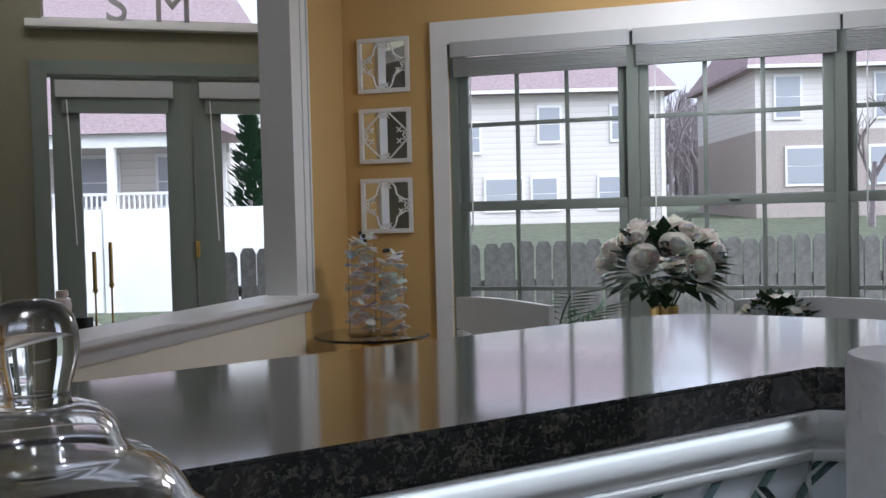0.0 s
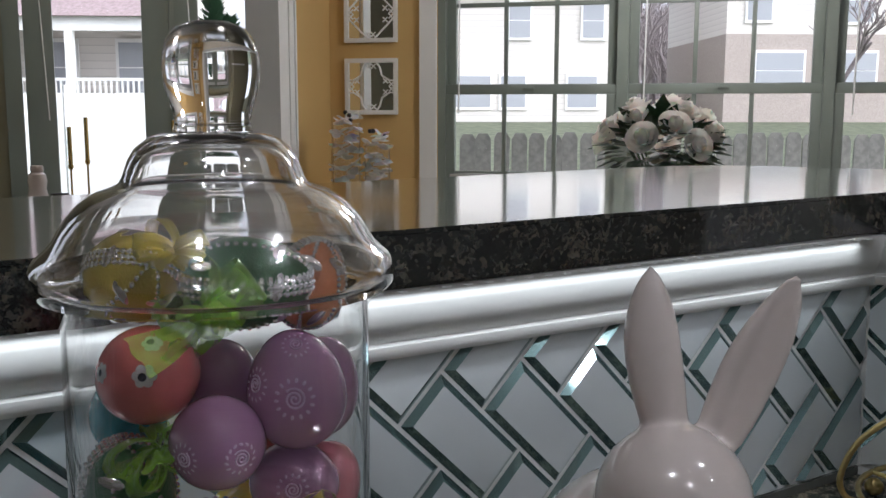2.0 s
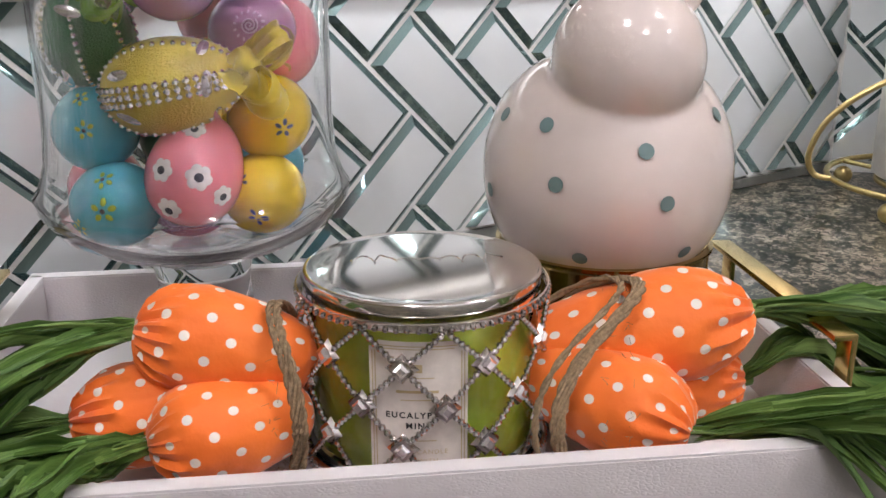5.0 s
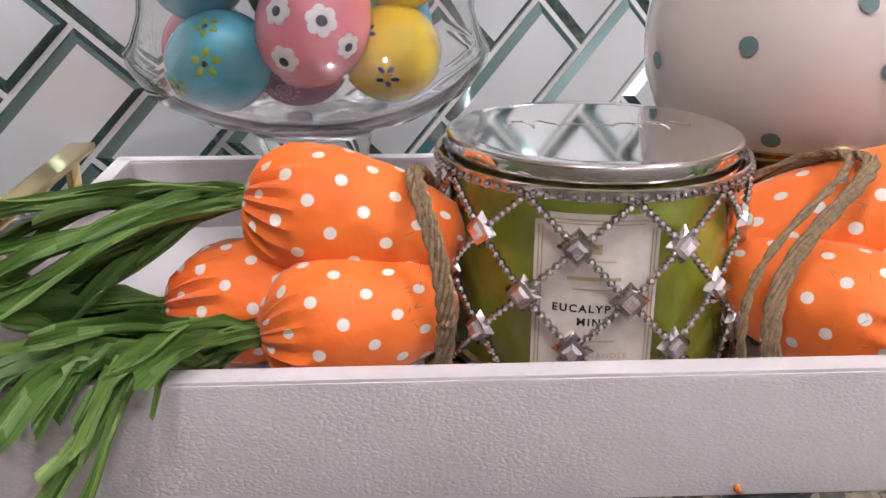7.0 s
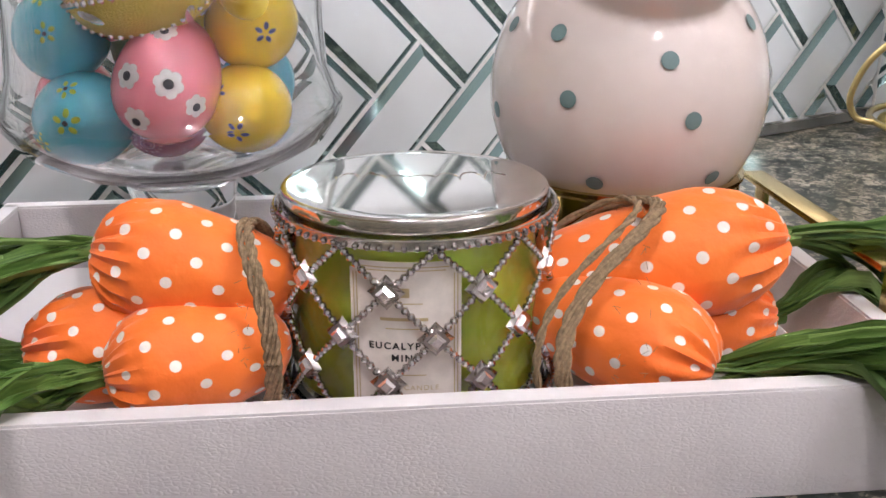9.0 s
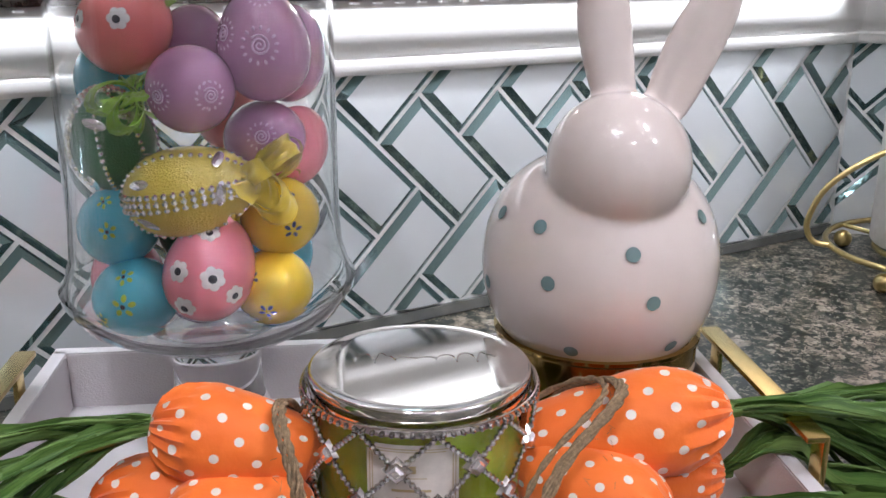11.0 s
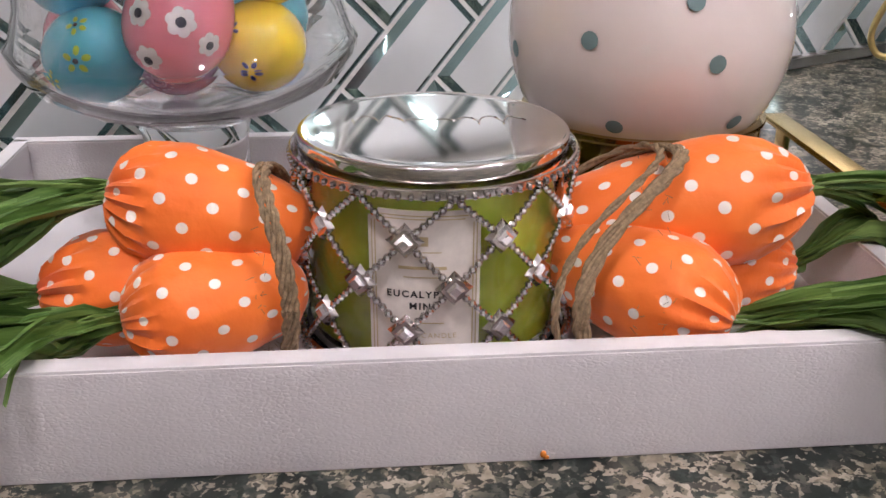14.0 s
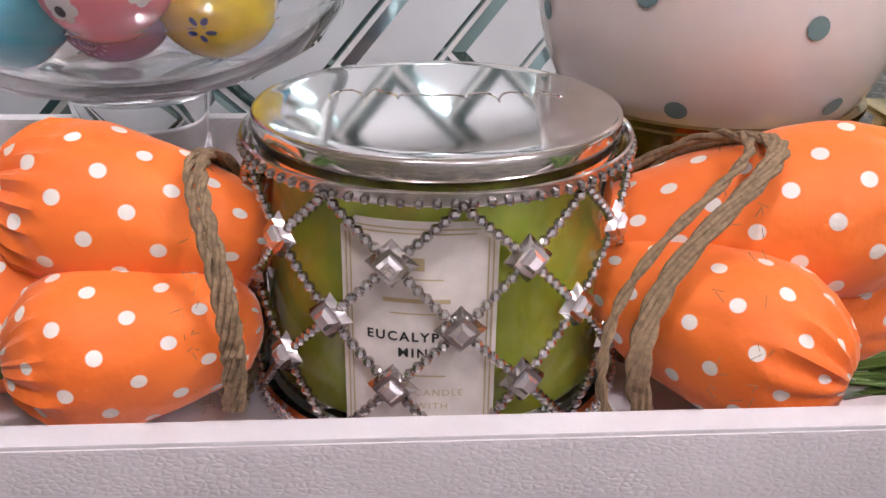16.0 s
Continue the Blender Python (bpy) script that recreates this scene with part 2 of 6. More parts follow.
def extrude_profile(profile, length, bm=None, mitre0=0.0, mitre1=0.0):
    """Runs a closed (y, z) profile along x; mitres shift the ends by y times the value."""
    n = len(profile)
    verts = [(mitre0 * y, y, z) for y, z in profile] + [(length + mitre1 * y, y, z) for y, z in profile]
    faces = [(k, (k + 1) % n, n + (k + 1) % n, n + k) for k in range(n)]
    faces += [tuple(range(n - 1, -1, -1)), tuple(range(n, 2 * n))]
    one = mesh_of(verts, faces, bm)
    bmesh.ops.recalc_face_normals(one, faces=one.faces)
    return one


def prism(outline, z0, z1, bm=None):
    n = len(outline)
    verts = [(x, y, z0) for x, y in outline] + [(x, y, z1) for x, y in outline]
    faces = [tuple(range(n - 1, -1, -1)), tuple(range(n, 2 * n))] + [(k, (k + 1) % n, n + (k + 1) % n, n + k) for k in range(n)]
    one = mesh_of(verts, faces, bm)
    bmesh.ops.recalc_face_normals(one, faces=one.faces)
    return one


# ---- kitchen peninsula: counter, tiled wall, raised bar ----
Z_COUNTER = 0.8975
WALL_Y = 0.013
CORNER = (0.648, WALL_Y)
TURN = -43.0
Z_TILE0, Z_TILE1 = 0.908, 1.088
Z_BAR0, Z_BAR1 = 1.139, 1.176
X_LEFT = -1.3
FIRST = pose(0.134, WALL_Y, 0, 0, 0, 1.5) @ pose(-0.134, -WALL_Y, 0)     # the wall behind the tray runs slightly askew
BEND = FIRST @ Vector((*CORNER, 0))
SECOND = pose(BEND.x, BEND.y, 0, 0, 0, TURN)
LEN2 = 1.1

end2 = SECOND @ Vector((LEN2, 0, 0))
counter_top = part("countertop", prism([(X_LEFT, -0.75), (end2.x - 0.55, -1.2), (end2.x + 0.01, end2.y), (BEND.x, BEND.y + 0.004), (X_LEFT, WALL_Y - 0.033)], Z_COUNTER - 0.038, Z_COUNTER), M_COUNTER, smooth=False)
tagged(counter_top, "grey and brown speckled granite-look laminate kitchen countertop", "countertop")
base_cab = thing("base_cabinet", pose(0, 0, 0), "painted base cabinet below the speckled countertop", "cabinet")
part("body", box((1.75, 0.5, 0.84), (X_LEFT + 0.9, -0.42, 0.434)), M_CABINET, base_cab, smooth=False)

wall_tiled = part("wall_tiled", box((CORNER[0] - X_LEFT + 0.05, 0.10, 1.13), ((CORNER[0] + X_LEFT) / 2 + 0.03, WALL_Y + 0.0495, 0.569)), M_GROUT, smooth=False)
wall_tiled.matrix_world = FIRST
tagged(wall_tiled, "low white-grouted wall behind the counter", "wall", kind="structure")
wall_tiled_2 = part("wall_tiled_2", box((LEN2, 0.10, 1.13), (LEN2 / 2, 0.0495, 0.569)), M_GROUT, smooth=False)
wall_tiled_2.matrix_world = SECOND
tagged(wall_tiled_2, "low white-grouted wall turning off at an angle", "wall", kind="structure")

strip = part("trim", box((CORNER[0] - X_LEFT, 0.006, Z_TILE0 - Z_COUNTER - 0.002), ((CORNER[0] + X_LEFT) / 2, WALL_Y - 0.001, (Z_TILE0 + Z_COUNTER) / 2)), simple("grey_metal_trim", (0.36, 0.38, 0.37), 0.25, 0.7), smooth=False)
strip.matrix_world = FIRST
tagged(strip, "thin grey metallic edge strip under the tiles", "trim", kind="structure")

# crown moulding under the bar
zt = Z_TILE1
CROWN = [(0.002, zt), (-0.010, zt), (-0.012, zt + 0.003), (-0.012, zt + 0.009), (-0.009, zt + 0.011), (-0.010, zt + 0.014), (-0.014, zt + 0.018), (-0.018, zt + 0.026),
         (-0.019, zt + 0.033), (-0.0205, zt + 0.037), (-0.021, zt + 0.040), (-0.021, Z_BAR0 - 0.002), (0.002, Z_BAR0 - 0.002)]
half = math.tan(radians(-TURN) / 2)
crown = part("trim", extrude_profile([(y, z) for y, z in CROWN], CORNER[0] - X_LEFT, mitre1=half), M_WHITE_TRIM)
crown.matrix_world = FIRST @ pose(X_LEFT, WALL_Y, 0)
tagged(crown, "white painted crown moulding under the bar", "trim", kind="structure")
crown_2 = part("trim", extrude_profile([(y, z) for y, z in CROWN], LEN2, mitre0=-half), M_WHITE_TRIM)
crown_2.matrix_world = SECOND
tagged(crown_2, "white painted crown moulding under the angled bar", "trim", kind="structure")

# raised bar
bar_front = WALL_Y - 0.042
p2 = SECOND @ Vector((LEN2, -0.022, 0))
bar = bmesh.new()
outline = [(X_LEFT, bar_front - 0.075), (BEND.x + -0.022 * half, BEND.y - 0.022), (p2.x, p2.y), (p2.x + 0.30, p2.y + 0.27), (1.005, 0.20), (0.955, 0.30), (0.915, 0.375), (0.87, 0.425), (0.80, 0.442), (0.69, 0.437), (0.075, 0.352), (X_LEFT, 0.30)]
prism(outline, Z_BAR0, Z_BAR1, bar)
bmesh.ops.bevel(bar, geom=[e for e in bar.edges if abs(e.verts[0].co.z - e.verts[1].co.z) < 1e-4], offset=0.003, segments=2, affect="EDGES")
bar_top = part("bar_top", bar, M_BAR)
tagged(bar_top, "dark granite-look laminate raised breakfast bar with a glossy top", "bar counter")

# led strip behind the lip of the bar
led = thing("led_strip", FIRST @ pose(0, WALL_Y, Z_BAR0), "led light strip tucked under the front lip of the bar", "light strip")
M_LED = Mat("led_glow", (1, 1, 1), 0.5, Emission_Strength=0.035).m
M_LED.node_tree.nodes["Principled BSDF"].inputs["Emission Color"].default_value = (1, 0.98, 0.95, 1)
part("tape", box((CORNER[0] - X_LEFT - 0.05, 0.008, 0.0015), ((CORNER[0] + X_LEFT) / 2, -0.0260, -0.0015)), M_WHITE_TRIM, led, smooth=False)
diode = bmesh.new()
x = X_LEFT + 0.02
while x < CORNER[0] - 0.03:
    box((0.005, 0.005, 0.0016), (x, -0.0260, -0.0028), bm=diode)
    x += 0.0167
tagged(part("diode_row", diode, M_LED, led, "small glowing white diodes", smooth=False), kind="stuff")
lamp("led_light", "AREA", FIRST @ Matrix.Translation((0.0, WALL_Y - 0.0260, Z_BAR0 - 0.005)) @ pose(0, -0.002, 0, 14, 0, 0), 0.06, (0.97, 1.0, 0.97), 1.2, 0.006, 120)

# herringbone tiles
PITCH = 0.0485
R45 = math.sqrt(0.5)


def tile_mesh(long_a):
    """One bevelled mirror tile, its long side along a (down right) or b (up right), its first corner at the origin, facing -y."""
    la, lb = (2 * PITCH, PITCH) if long_a else (PITCH, 2 * PITCH)
    gap, edge, low, high = 0.0014, 0.0054, -0.0004, -0.0048

    def ring(inset, y):
        return [((a + b) * R45, y, (b - a) * R45) for a, b in ((inset, inset), (la - inset, inset), (la - inset, lb - inset), (inset, lb - inset))]

    verts = ring(gap, 0.001) + ring(gap, low) + ring(gap + edge, high)
    faces = [(8, 9, 10, 11)] + [(k, (k + 1) % 4, 4 + (k + 1) % 4, 4 + k) for k in range(4)] + [(4 + k, 4 + (k + 1) % 4, 8 + (k + 1) % 4, 8 + k) for k in range(4)]
    bm = mesh_of(verts, faces)
    bmesh.ops.recalc_face_normals(bm, faces=bm.faces)
    for f in bm.faces:
        f.material_index = 0 if len(f.verts) == 4 and f.calc_center_median().y < -0.0047 else 1
    return bm


def lay_tiles(parent, y, x0, x1, z0, z1, zero):
    """Herringbone between x0..x1 and z0..z1 in the parent's plane; zero is a corner of the pattern."""
    whole = {}
    span = int(max(abs(x1 - zero[0]), abs(x0 - zero[0]), 0.3) / PITCH * 1.5) + 6
    for i in range(-span, span):
        for j in range(-span, span):
            kind = (i - j) % 4
            if kind not in (0, 3):
                continue
            long_a = kind == 0
            ox, oz = zero[0] + (i + j) * R45 * PITCH, zero[1] + (j - i) * R45 * PITCH
            la, lb = (2, 1) if long_a else (1, 2)
            xs = (ox, ox + (la + lb) * R45 * PITCH)
            zs = (oz - la * R45 * PITCH, oz + lb * R45 * PITCH)
            if xs[1] < x0 + 0.004 or xs[0] > x1 - 0.004 or zs[1] < z0 + 0.004 or zs[0] > z1 - 0.004:
                continue
            at = Matrix.Translation((ox, y, oz))
            if xs[0] >= x0 and xs[1] <= x1 and zs[0] >= z0 and zs[1] <= z1:
                if long_a in whole:
                    ob = new("tile", whole[long_a])
                    ob.parent, ob.matrix_local = parent, at
                else:
                    whole[long_a] = part("tile", tile_mesh(long_a), (M_TILE, M_BEVEL), parent, smooth=False, at=at).data
                continue
            bm = tile_mesh(long_a)
            for co, no in (((x0 - ox, 0, 0), (-1, 0, 0)), ((x1 - ox, 0, 0), (1, 0, 0)), ((0, 0, z0 - oz), (0, 0, -1)), ((0, 0, z1 - oz), (0, 0, 1))):
                bmesh.ops.bisect_plane(bm, geom=bm.verts[:] + bm.edges[:] + bm.faces[:], plane_co=co, plane_no=no, clear_outer=True)
            if len(bm.faces) and sum(f.calc_area() for f in bm.faces) > 4e-5:
                part("tile", bm, (M_TILE, M_BEVEL), parent, smooth=False, at=at)
            else:
                bm.free()


# ---- the decorated tray ----
TRAY_Z = Z_COUNTER
TRAY = pose(0.0320, -0.2011, TRAY_Z, 0, 0, -24)
TW, TD, TH, TT = 0.386, 0.2395, 0.0402, 0.0088
FLOOR_Z = TRAY_Z + 0.006


def pebbled():
    k = Mat("white_pebbled_leather", (0.62, 0.585, 0.60), 0.42)
    at = k.place(1.0, (1, 1, 1.7))
    v = k.n("TexVoronoi", Scale=440.0)
    v.feature = "DISTANCE_TO_EDGE"
    k.link(at, v.inputs["Vector"])
    k.color(k.ramp(k.noise(9), (0.3, (0.60, 0.565, 0.58)), (0.7, (0.65, 0.62, 0.63))))
    k.bump(k.ramp(v.outputs["Distance"], (0.0, (0, 0, 0)), (0.30, (1, 1, 1))), 0.22, 0.0004)
    return k.m


M_LEATHER = pebbled()
M_LEATHER_PLAIN = painted("white_smooth_leather", (0.72, 0.70, 0.71), 0.4, 0.05, 9, 0.15, 300)
tray = thing("serving_tray", TRAY, "white pebbled faux-leather serving tray with gold handles on the countertop", "tray")
part("base", box((TW - 0.004, TD - 0.004, 0.006), (0, 0, 0.0032)), M_LEATHER_PLAIN, tray, smooth=False)
for sy in (-1, 1):
    part("side_wall", box((TW, TT, TH), (0, sy * (TD - TT) / 2, TH / 2 + 0.0002), 0.0012), M_LEATHER, tray)
    part("rim", box((TW - 0.001, TT - 0.001, 0.0012), (0, sy * (TD - TT) / 2, TH + 0.0006), 0.0005), M_LEATHER_PLAIN, tray)
for sx in (-1, 1):
    part("side_wall", box((TT, TD - 2 * TT, TH), (sx * (TW - TT) / 2, 0, TH / 2 + 0.0002), 0.0012), M_LEATHER, tray)
    part("rim", box((TT - 0.001, TD - 2 * TT + 0.008, 0.0012), (sx * (TW - TT) / 2, 0, TH + 0.0006), 0.0005), M_LEATHER_PLAIN, tray)
    bm = bmesh.new()
    x0 = sx * (TW / 2 + 0.003)
    for y in (-0.062, 0.062):
        box((0.003, 0.011, 0.050), (x0, y, 0.036), 0.0008, bm=bm)
    box((0.011, 0.135, 0.003), (x0 - sx * 0.004, 0, 0.0605), 0.0009, bm=bm)
    handle = part("handle", bm, M_BRASS, tray, "flat polished brass bar handle")
    for y in (-0.062, 0.062):
        part("screw", ball(0.003, (sx * (TW / 2 + 0.0055), y, 0.022), (0.5, 1, 1), 10), M_BRASS, handle)

bm = ball(0.0014, (0.045, -TD / 2 - 0.0006, 0.0032), (0.8, 0.5, 1.0), 10)
ball(0.0010, (0.0462, -TD / 2 - 0.0005, 0.0018), (1.0, 0.5, 0.7), 8, bm)
crumb = part("crumb", bm, simple("orange_crumb", (0.75, 0.24, 0.03), 0.7))
crumb.matrix_world = TRAY
tagged(crumb, "tiny orange crumb stuck to the tray's front", "crumb")


# glass apothecary jar
JX, JY = -0.0244, -0.1087
jar = thing("apothecary_jar", pose(JX, JY, FLOOR_Z), "clear footed glass jar with domed lid, full of painted eggs", "jar")


foot = [(0.0, 0.0), (0.040, 0.0), (0.041, 0.003), (0.037, 0.008), (0.029, 0.018), (0.0245, 0.032), (0.0235, 0.050), (0.026, 0.062), (0.034, 0.0675), (0.0, 0.0725)]
part("foot", lathe(foot), M_THICKGLASS, jar)
bowl = [(0.030, 0.0675), (0.052, 0.0725), (0.068, 0.0820), (0.0758, 0.0935), (0.0767, 0.0985), (0.0735, 0.1035), (0.070, 0.115), (0.0690, 0.135), (0.0690, 0.22), (0.0690, 0.261), (0.0700, 0.2636)]
inner = [(0.0676, 0.2636), (0.0664, 0.257), (0.0664, 0.135), (0.0675, 0.117), (0.0705, 0.1040), (0.0732, 0.0985), (0.0720, 0.0935), (0.064, 0.0850), (0.050, 0.0760), (0.030, 0.0715), (0.0, 0.0705)]
part("bowl", lathe([(0.0, 0.0670)] + bowl + inner, 96), M_JARGLASS, jar)
lid = [(0.0640, 0.2640), (0.0785, 0.2645), (0.0808, 0.2672), (0.0815, 0.2715), (0.0808, 0.2760), (0.0785, 0.2795), (0.0752, 0.2822), (0.0725, 0.2848), (0.0702, 0.2880), (0.0680, 0.2920), (0.0645, 0.2975), (0.0590, 0.3035), (0.0520, 0.3082), (0.0445, 0.3108), (0.0418, 0.3122),
       (0.0402, 0.3150), (0.0390, 0.3185), (0.0375, 0.3225), (0.0345, 0.3275), (0.0290, 0.3320), (0.0235, 0.3340), (0.0195, 0.3346), (0.0, 0.3348)]
knob = [(0.0, 0.3349), (0.0178, 0.3350), (0.0170, 0.3372), (0.0168, 0.3400), (0.0174, 0.3435), (0.0190, 0.3485), (0.0208, 0.3555), (0.0216, 0.3625), (0.0212, 0.3688), (0.0193, 0.3752), (0.0153, 0.3803), (0.0086, 0.3831), (0.0, 0.3840)]
lid_in = [(0.0, 0.3305), (0.0170, 0.3303), (0.0260, 0.3282), (0.0318, 0.3240), (0.0345, 0.3190), (0.0362, 0.3140), (0.0385, 0.3095), (0.0430, 0.3070), (0.0500, 0.3045), (0.0565, 0.3000), (0.0615, 0.2945), (0.0650, 0.2890), (0.0675, 0.2845), (0.0705, 0.2805), (0.0745, 0.2770), (0.0768, 0.2735), (0.0765, 0.2695), (0.0735, 0.2670), (0.0640, 0.2665)]
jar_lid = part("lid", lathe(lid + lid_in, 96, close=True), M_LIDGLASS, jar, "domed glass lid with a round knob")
part("knob", lathe(knob, 64), M_THICKGLASS, jar_lid)


# painted eggs
def egg_material(name, color, rough=0.22, glitter=False):
    k = Mat(name, color, rough, Coat_Weight=0.7, Coat_Roughness=0.06)
    k.color(k.ramp(k.noise(55, 5), (0.3, tuple(c * 0.90 for c in color)), (0.7, color)))
    if glitter:
        v = k.n("TexVoronoi", Scale=900.0)
        k.link(k.place(), v.inputs["Vector"])
        k.rough(v.outputs["Distance"], 0.15, 0.7)
        k.bump(v.outputs["Distance"], 0.6, 0.0006)
    return k.m


EGG = {
    "coral": egg_material("coral_paint", (0.86, 0.22, 0.22)), "purple": egg_material("violet_paint", (0.47, 0.235, 0.42)), "pink": egg_material("pink_paint", (0.86, 0.25, 0.32)),
    "blue": egg_material("turquoise_paint", (0.10, 0.52, 0.70)), "yellow": egg_material("yellow_paint", (0.92, 0.66, 0.04)), "green": egg_material("green_glitter", (0.03, 0.16, 0.05), 0.4, True),
    "gold": egg_material("mustard_glitter", (0.72, 0.56, 0.09), 0.4, True), "orange": egg_material("peach_glitter", (0.75, 0.28, 0.12), 0.4, True),
}
M_EGG_WHITE = simple("white_egg_paint", (0.82, 0.78, 0.80), 0.35)
M_EGG_LILAC = simple("lilac_egg_paint", (0.66, 0.45, 0.68), 0.35)
M_EGG_DARK = simple("dark_egg_paint", (0.03, 0.03, 0.06), 0.35)
M_EGG_LIME = simple("lime_egg_paint", (0.45, 0.60, 0.05), 0.35)
M_EGG_NAVY = simple("slate_egg_paint", (0.10, 0.13, 0.22), 0.35)


def egg_point(r, long, d, lift=1.0):
    """The point of the egg's surface in the direction d (egg axis z), and its normal."""
    d = Vector(d).normalized()
    taper = 1.0 - 0.10 * d.z
    p = Vector((d.x * r * taper, d.y * r * taper, d.z * long))
    n = Vector((d.x / r, d.y / r, d.z / long)).normalized()
    return p + n * (lift - 1.0), n


def disc(p, n, radius, bm, sides=10, sx=1.0, turn=0.0, dome=0.25):
    """A thin domed spot lying on a surface."""
    q = n.to_track_quat("Z", "Y").to_matrix()
    verts = [p + q @ Vector((0, 0, radius * dome))]
    for k in range(sides):
        a = 2 * math.pi * k / sides
        v = Vector((radius * math.cos(a), radius * sx * math.sin(a), -0.0001))
        v.rotate(Euler((0, 0, turn)))
        verts.append(p + q @ v)
    mesh_of(verts, [(0, 1 + k, 1 + (k + 1) % sides) for k in range(sides)], bm)


def egg(name, at, r, colour, label, long=1.28, tilt=(0, 0), marks=(), jewels=False):
    """One egg; tilt: degrees about x and y after which it stands; marks: (kind, direction, size)."""
    turn = Euler((radians(tilt[0]), radians(tilt[1]), 0)).to_matrix().to_4x4()
    off = Vector((at[0] - JX, at[1] - JY, 0))
    reach = 0.0652 - r * (1.02 + 0.3 * (long - 1) * abs(turn[2][2] ** 2 - 1))
    if off.length > reach:
        off = off.normalized() * reach
    at = (JX + off.x, JY + off.y, at[2])
    ob = thing(name, Matrix.Translation(at) @ turn, label, "easter egg", "eggs in the jar")
    L = r * long
    prof = []
    for k in range(25):
        a = math.pi * k / 24 - math.pi / 2
        s = math.sin(a)
        prof.append((max(r * math.cos(a) * (1 - 0.10 * s), 0.0), L * s))
    part("shell", lathe(prof, 40), EGG[colour], ob)
    inv = turn.to_3x3().inverted()
    for kind, d, size in marks:
        d = inv @ Vector(d)
        bm, bm2 = bmesh.new(), bmesh.new()
        p, n = egg_point(r, L, d, 1.0002)
        q = n.to_track_quat("Z", "Y").to_matrix()
        if kind == "flower":
            for k in range(6):
                a = 2 * math.pi * k / 6
                off = q @ Vector((math.cos(a), math.sin(a), 0)) * size * 0.62
                pp, nn = egg_point(r, L, Vector((p.x + off.x, p.y + off.y, (p.z + off.z) * r / L)), 1.0002)
                disc(pp, nn, size * 0.42, bm)
            disc(p, n, size * 0.45, bm)
            disc(p + n * 0.0004, n, size * 0.36, bm2)
            fl = part("flower", bm, M_EGG_WHITE, ob, "painted white flower")
            part("flower_centre", bm2, M_EGG_DARK, fl)
        elif kind == "petals":
            for k in range(5):
                a = 2 * math.pi * k / 5 + 0.3
                off = q @ Vector((math.cos(a), math.sin(a), 0)) * size * 0.6
                pp, nn = egg_point(r, L, Vector((p.x + off.x, p.y + off.y, (p.z + off.z) * r / L)), 1.0002)
                disc(pp, nn, size * 0.34, bm, 8, 0.6, a)
            part("flower", bm, M_EGG_NAVY, ob, "painted dark blue petals")
        elif kind == "lime":
            for k in range(5):
                a = 2 * math.pi * k / 5
                off = q @ Vector((math.cos(a), math.sin(a), 0)) * size * 0.7
                pp, nn = egg_point(r, L, Vector((p.x + off.x, p.y + off.y, (p.z + off.z) * r / L)), 1.0002)
                disc(pp, nn, size * 0.34, bm, 8, 0.7, a)
            disc(p, n, size * 0.22, bm2, 8)
            fl = part("flower", bm, M_EGG_LIME, ob, "painted lime flower")
            part("flower_centre", bm2, M_EGG_DARK, fl)
        elif kind == "sun":
            pts = []
            for k in range(34):
                a, rr = 0.45 * k, size * (0.06 + 0.44 * k / 33)
                off = q @ Vector((math.cos(a) * rr, math.sin(a) * rr, 0))
                pts.append(egg_point(r, L, Vector((p.x + off.x, p.y + off.y, (p.z + off.z) * r / L)), 1.0002)[0])
            tube(pts, size * 0.055, 5, bm)
            for k in range(14):
                a = 2 * math.pi * k / 14
                off = q @ Vector((math.cos(a), math.sin(a), 0)) * size * 0.85
                pp, nn = egg_point(r, L, Vector((p.x + off.x, p.y + off.y, (p.z + off.z) * r / L)), 1.0002)
                disc(pp, nn, size * 0.13, bm, 7, 0.6, a)
            part("sun_motif", bm, M_EGG_LILAC, ob, "painted pale lilac spiral sun")
    if jewels:
        bm = bmesh.new()
        for ring, (tip, rows, bead) in enumerate(((0.0, 3, 0.0017), (62.0, 1, 0.0013), (-62.0, 1, 0.0013))):
            for row in range(rows):
                for k in range(46):
                    a = 2 * math.pi * k / 46
                    d = Vector((math.sin(a), (row - (rows - 1) / 2) * 0.15, math.cos(a)))
                    d.rotate(Euler((0, 0, radians(tip))))
                    p, n = egg_point(r, L, d, 1.0003)
                    ball(bead, p, n=6, bm=bm)
        tagged(part("rhinestone_band", bm, M_RHINE, ob, "bands of small clear rhinestones", smooth=False), kind="stuff")
        for k in range(12):
            bm = bmesh.new()
            a = 2 * math.pi * k / 12
            d = Vector((math.cos(a) * 0.8, math.sin(a) * 0.8, 0.55 * (-1) ** k))
            p, n = egg_point(r, L, d, 1.0003)
            disc(p, n, 0.0060, bm, 12, 0.42, a + k, 0.3)
            part("cut_jewel", bm, M_GEM, ob, "oval cut crystal jewel")
    return ob


def organza(name, colour):
    k = Mat(name, colour, 0.35, Alpha=0.42, Sheen_Weight=0.4)
    k.bump(k.noise(500, 2), 0.3, 0.0005)
    return k.m


M_ORGANZA_LIME, M_ORGANZA_GOLD = organza("lime_organza", (0.42, 0.78, 0.06)), organza("yellow_organza", (0.90, 0.72, 0.08))


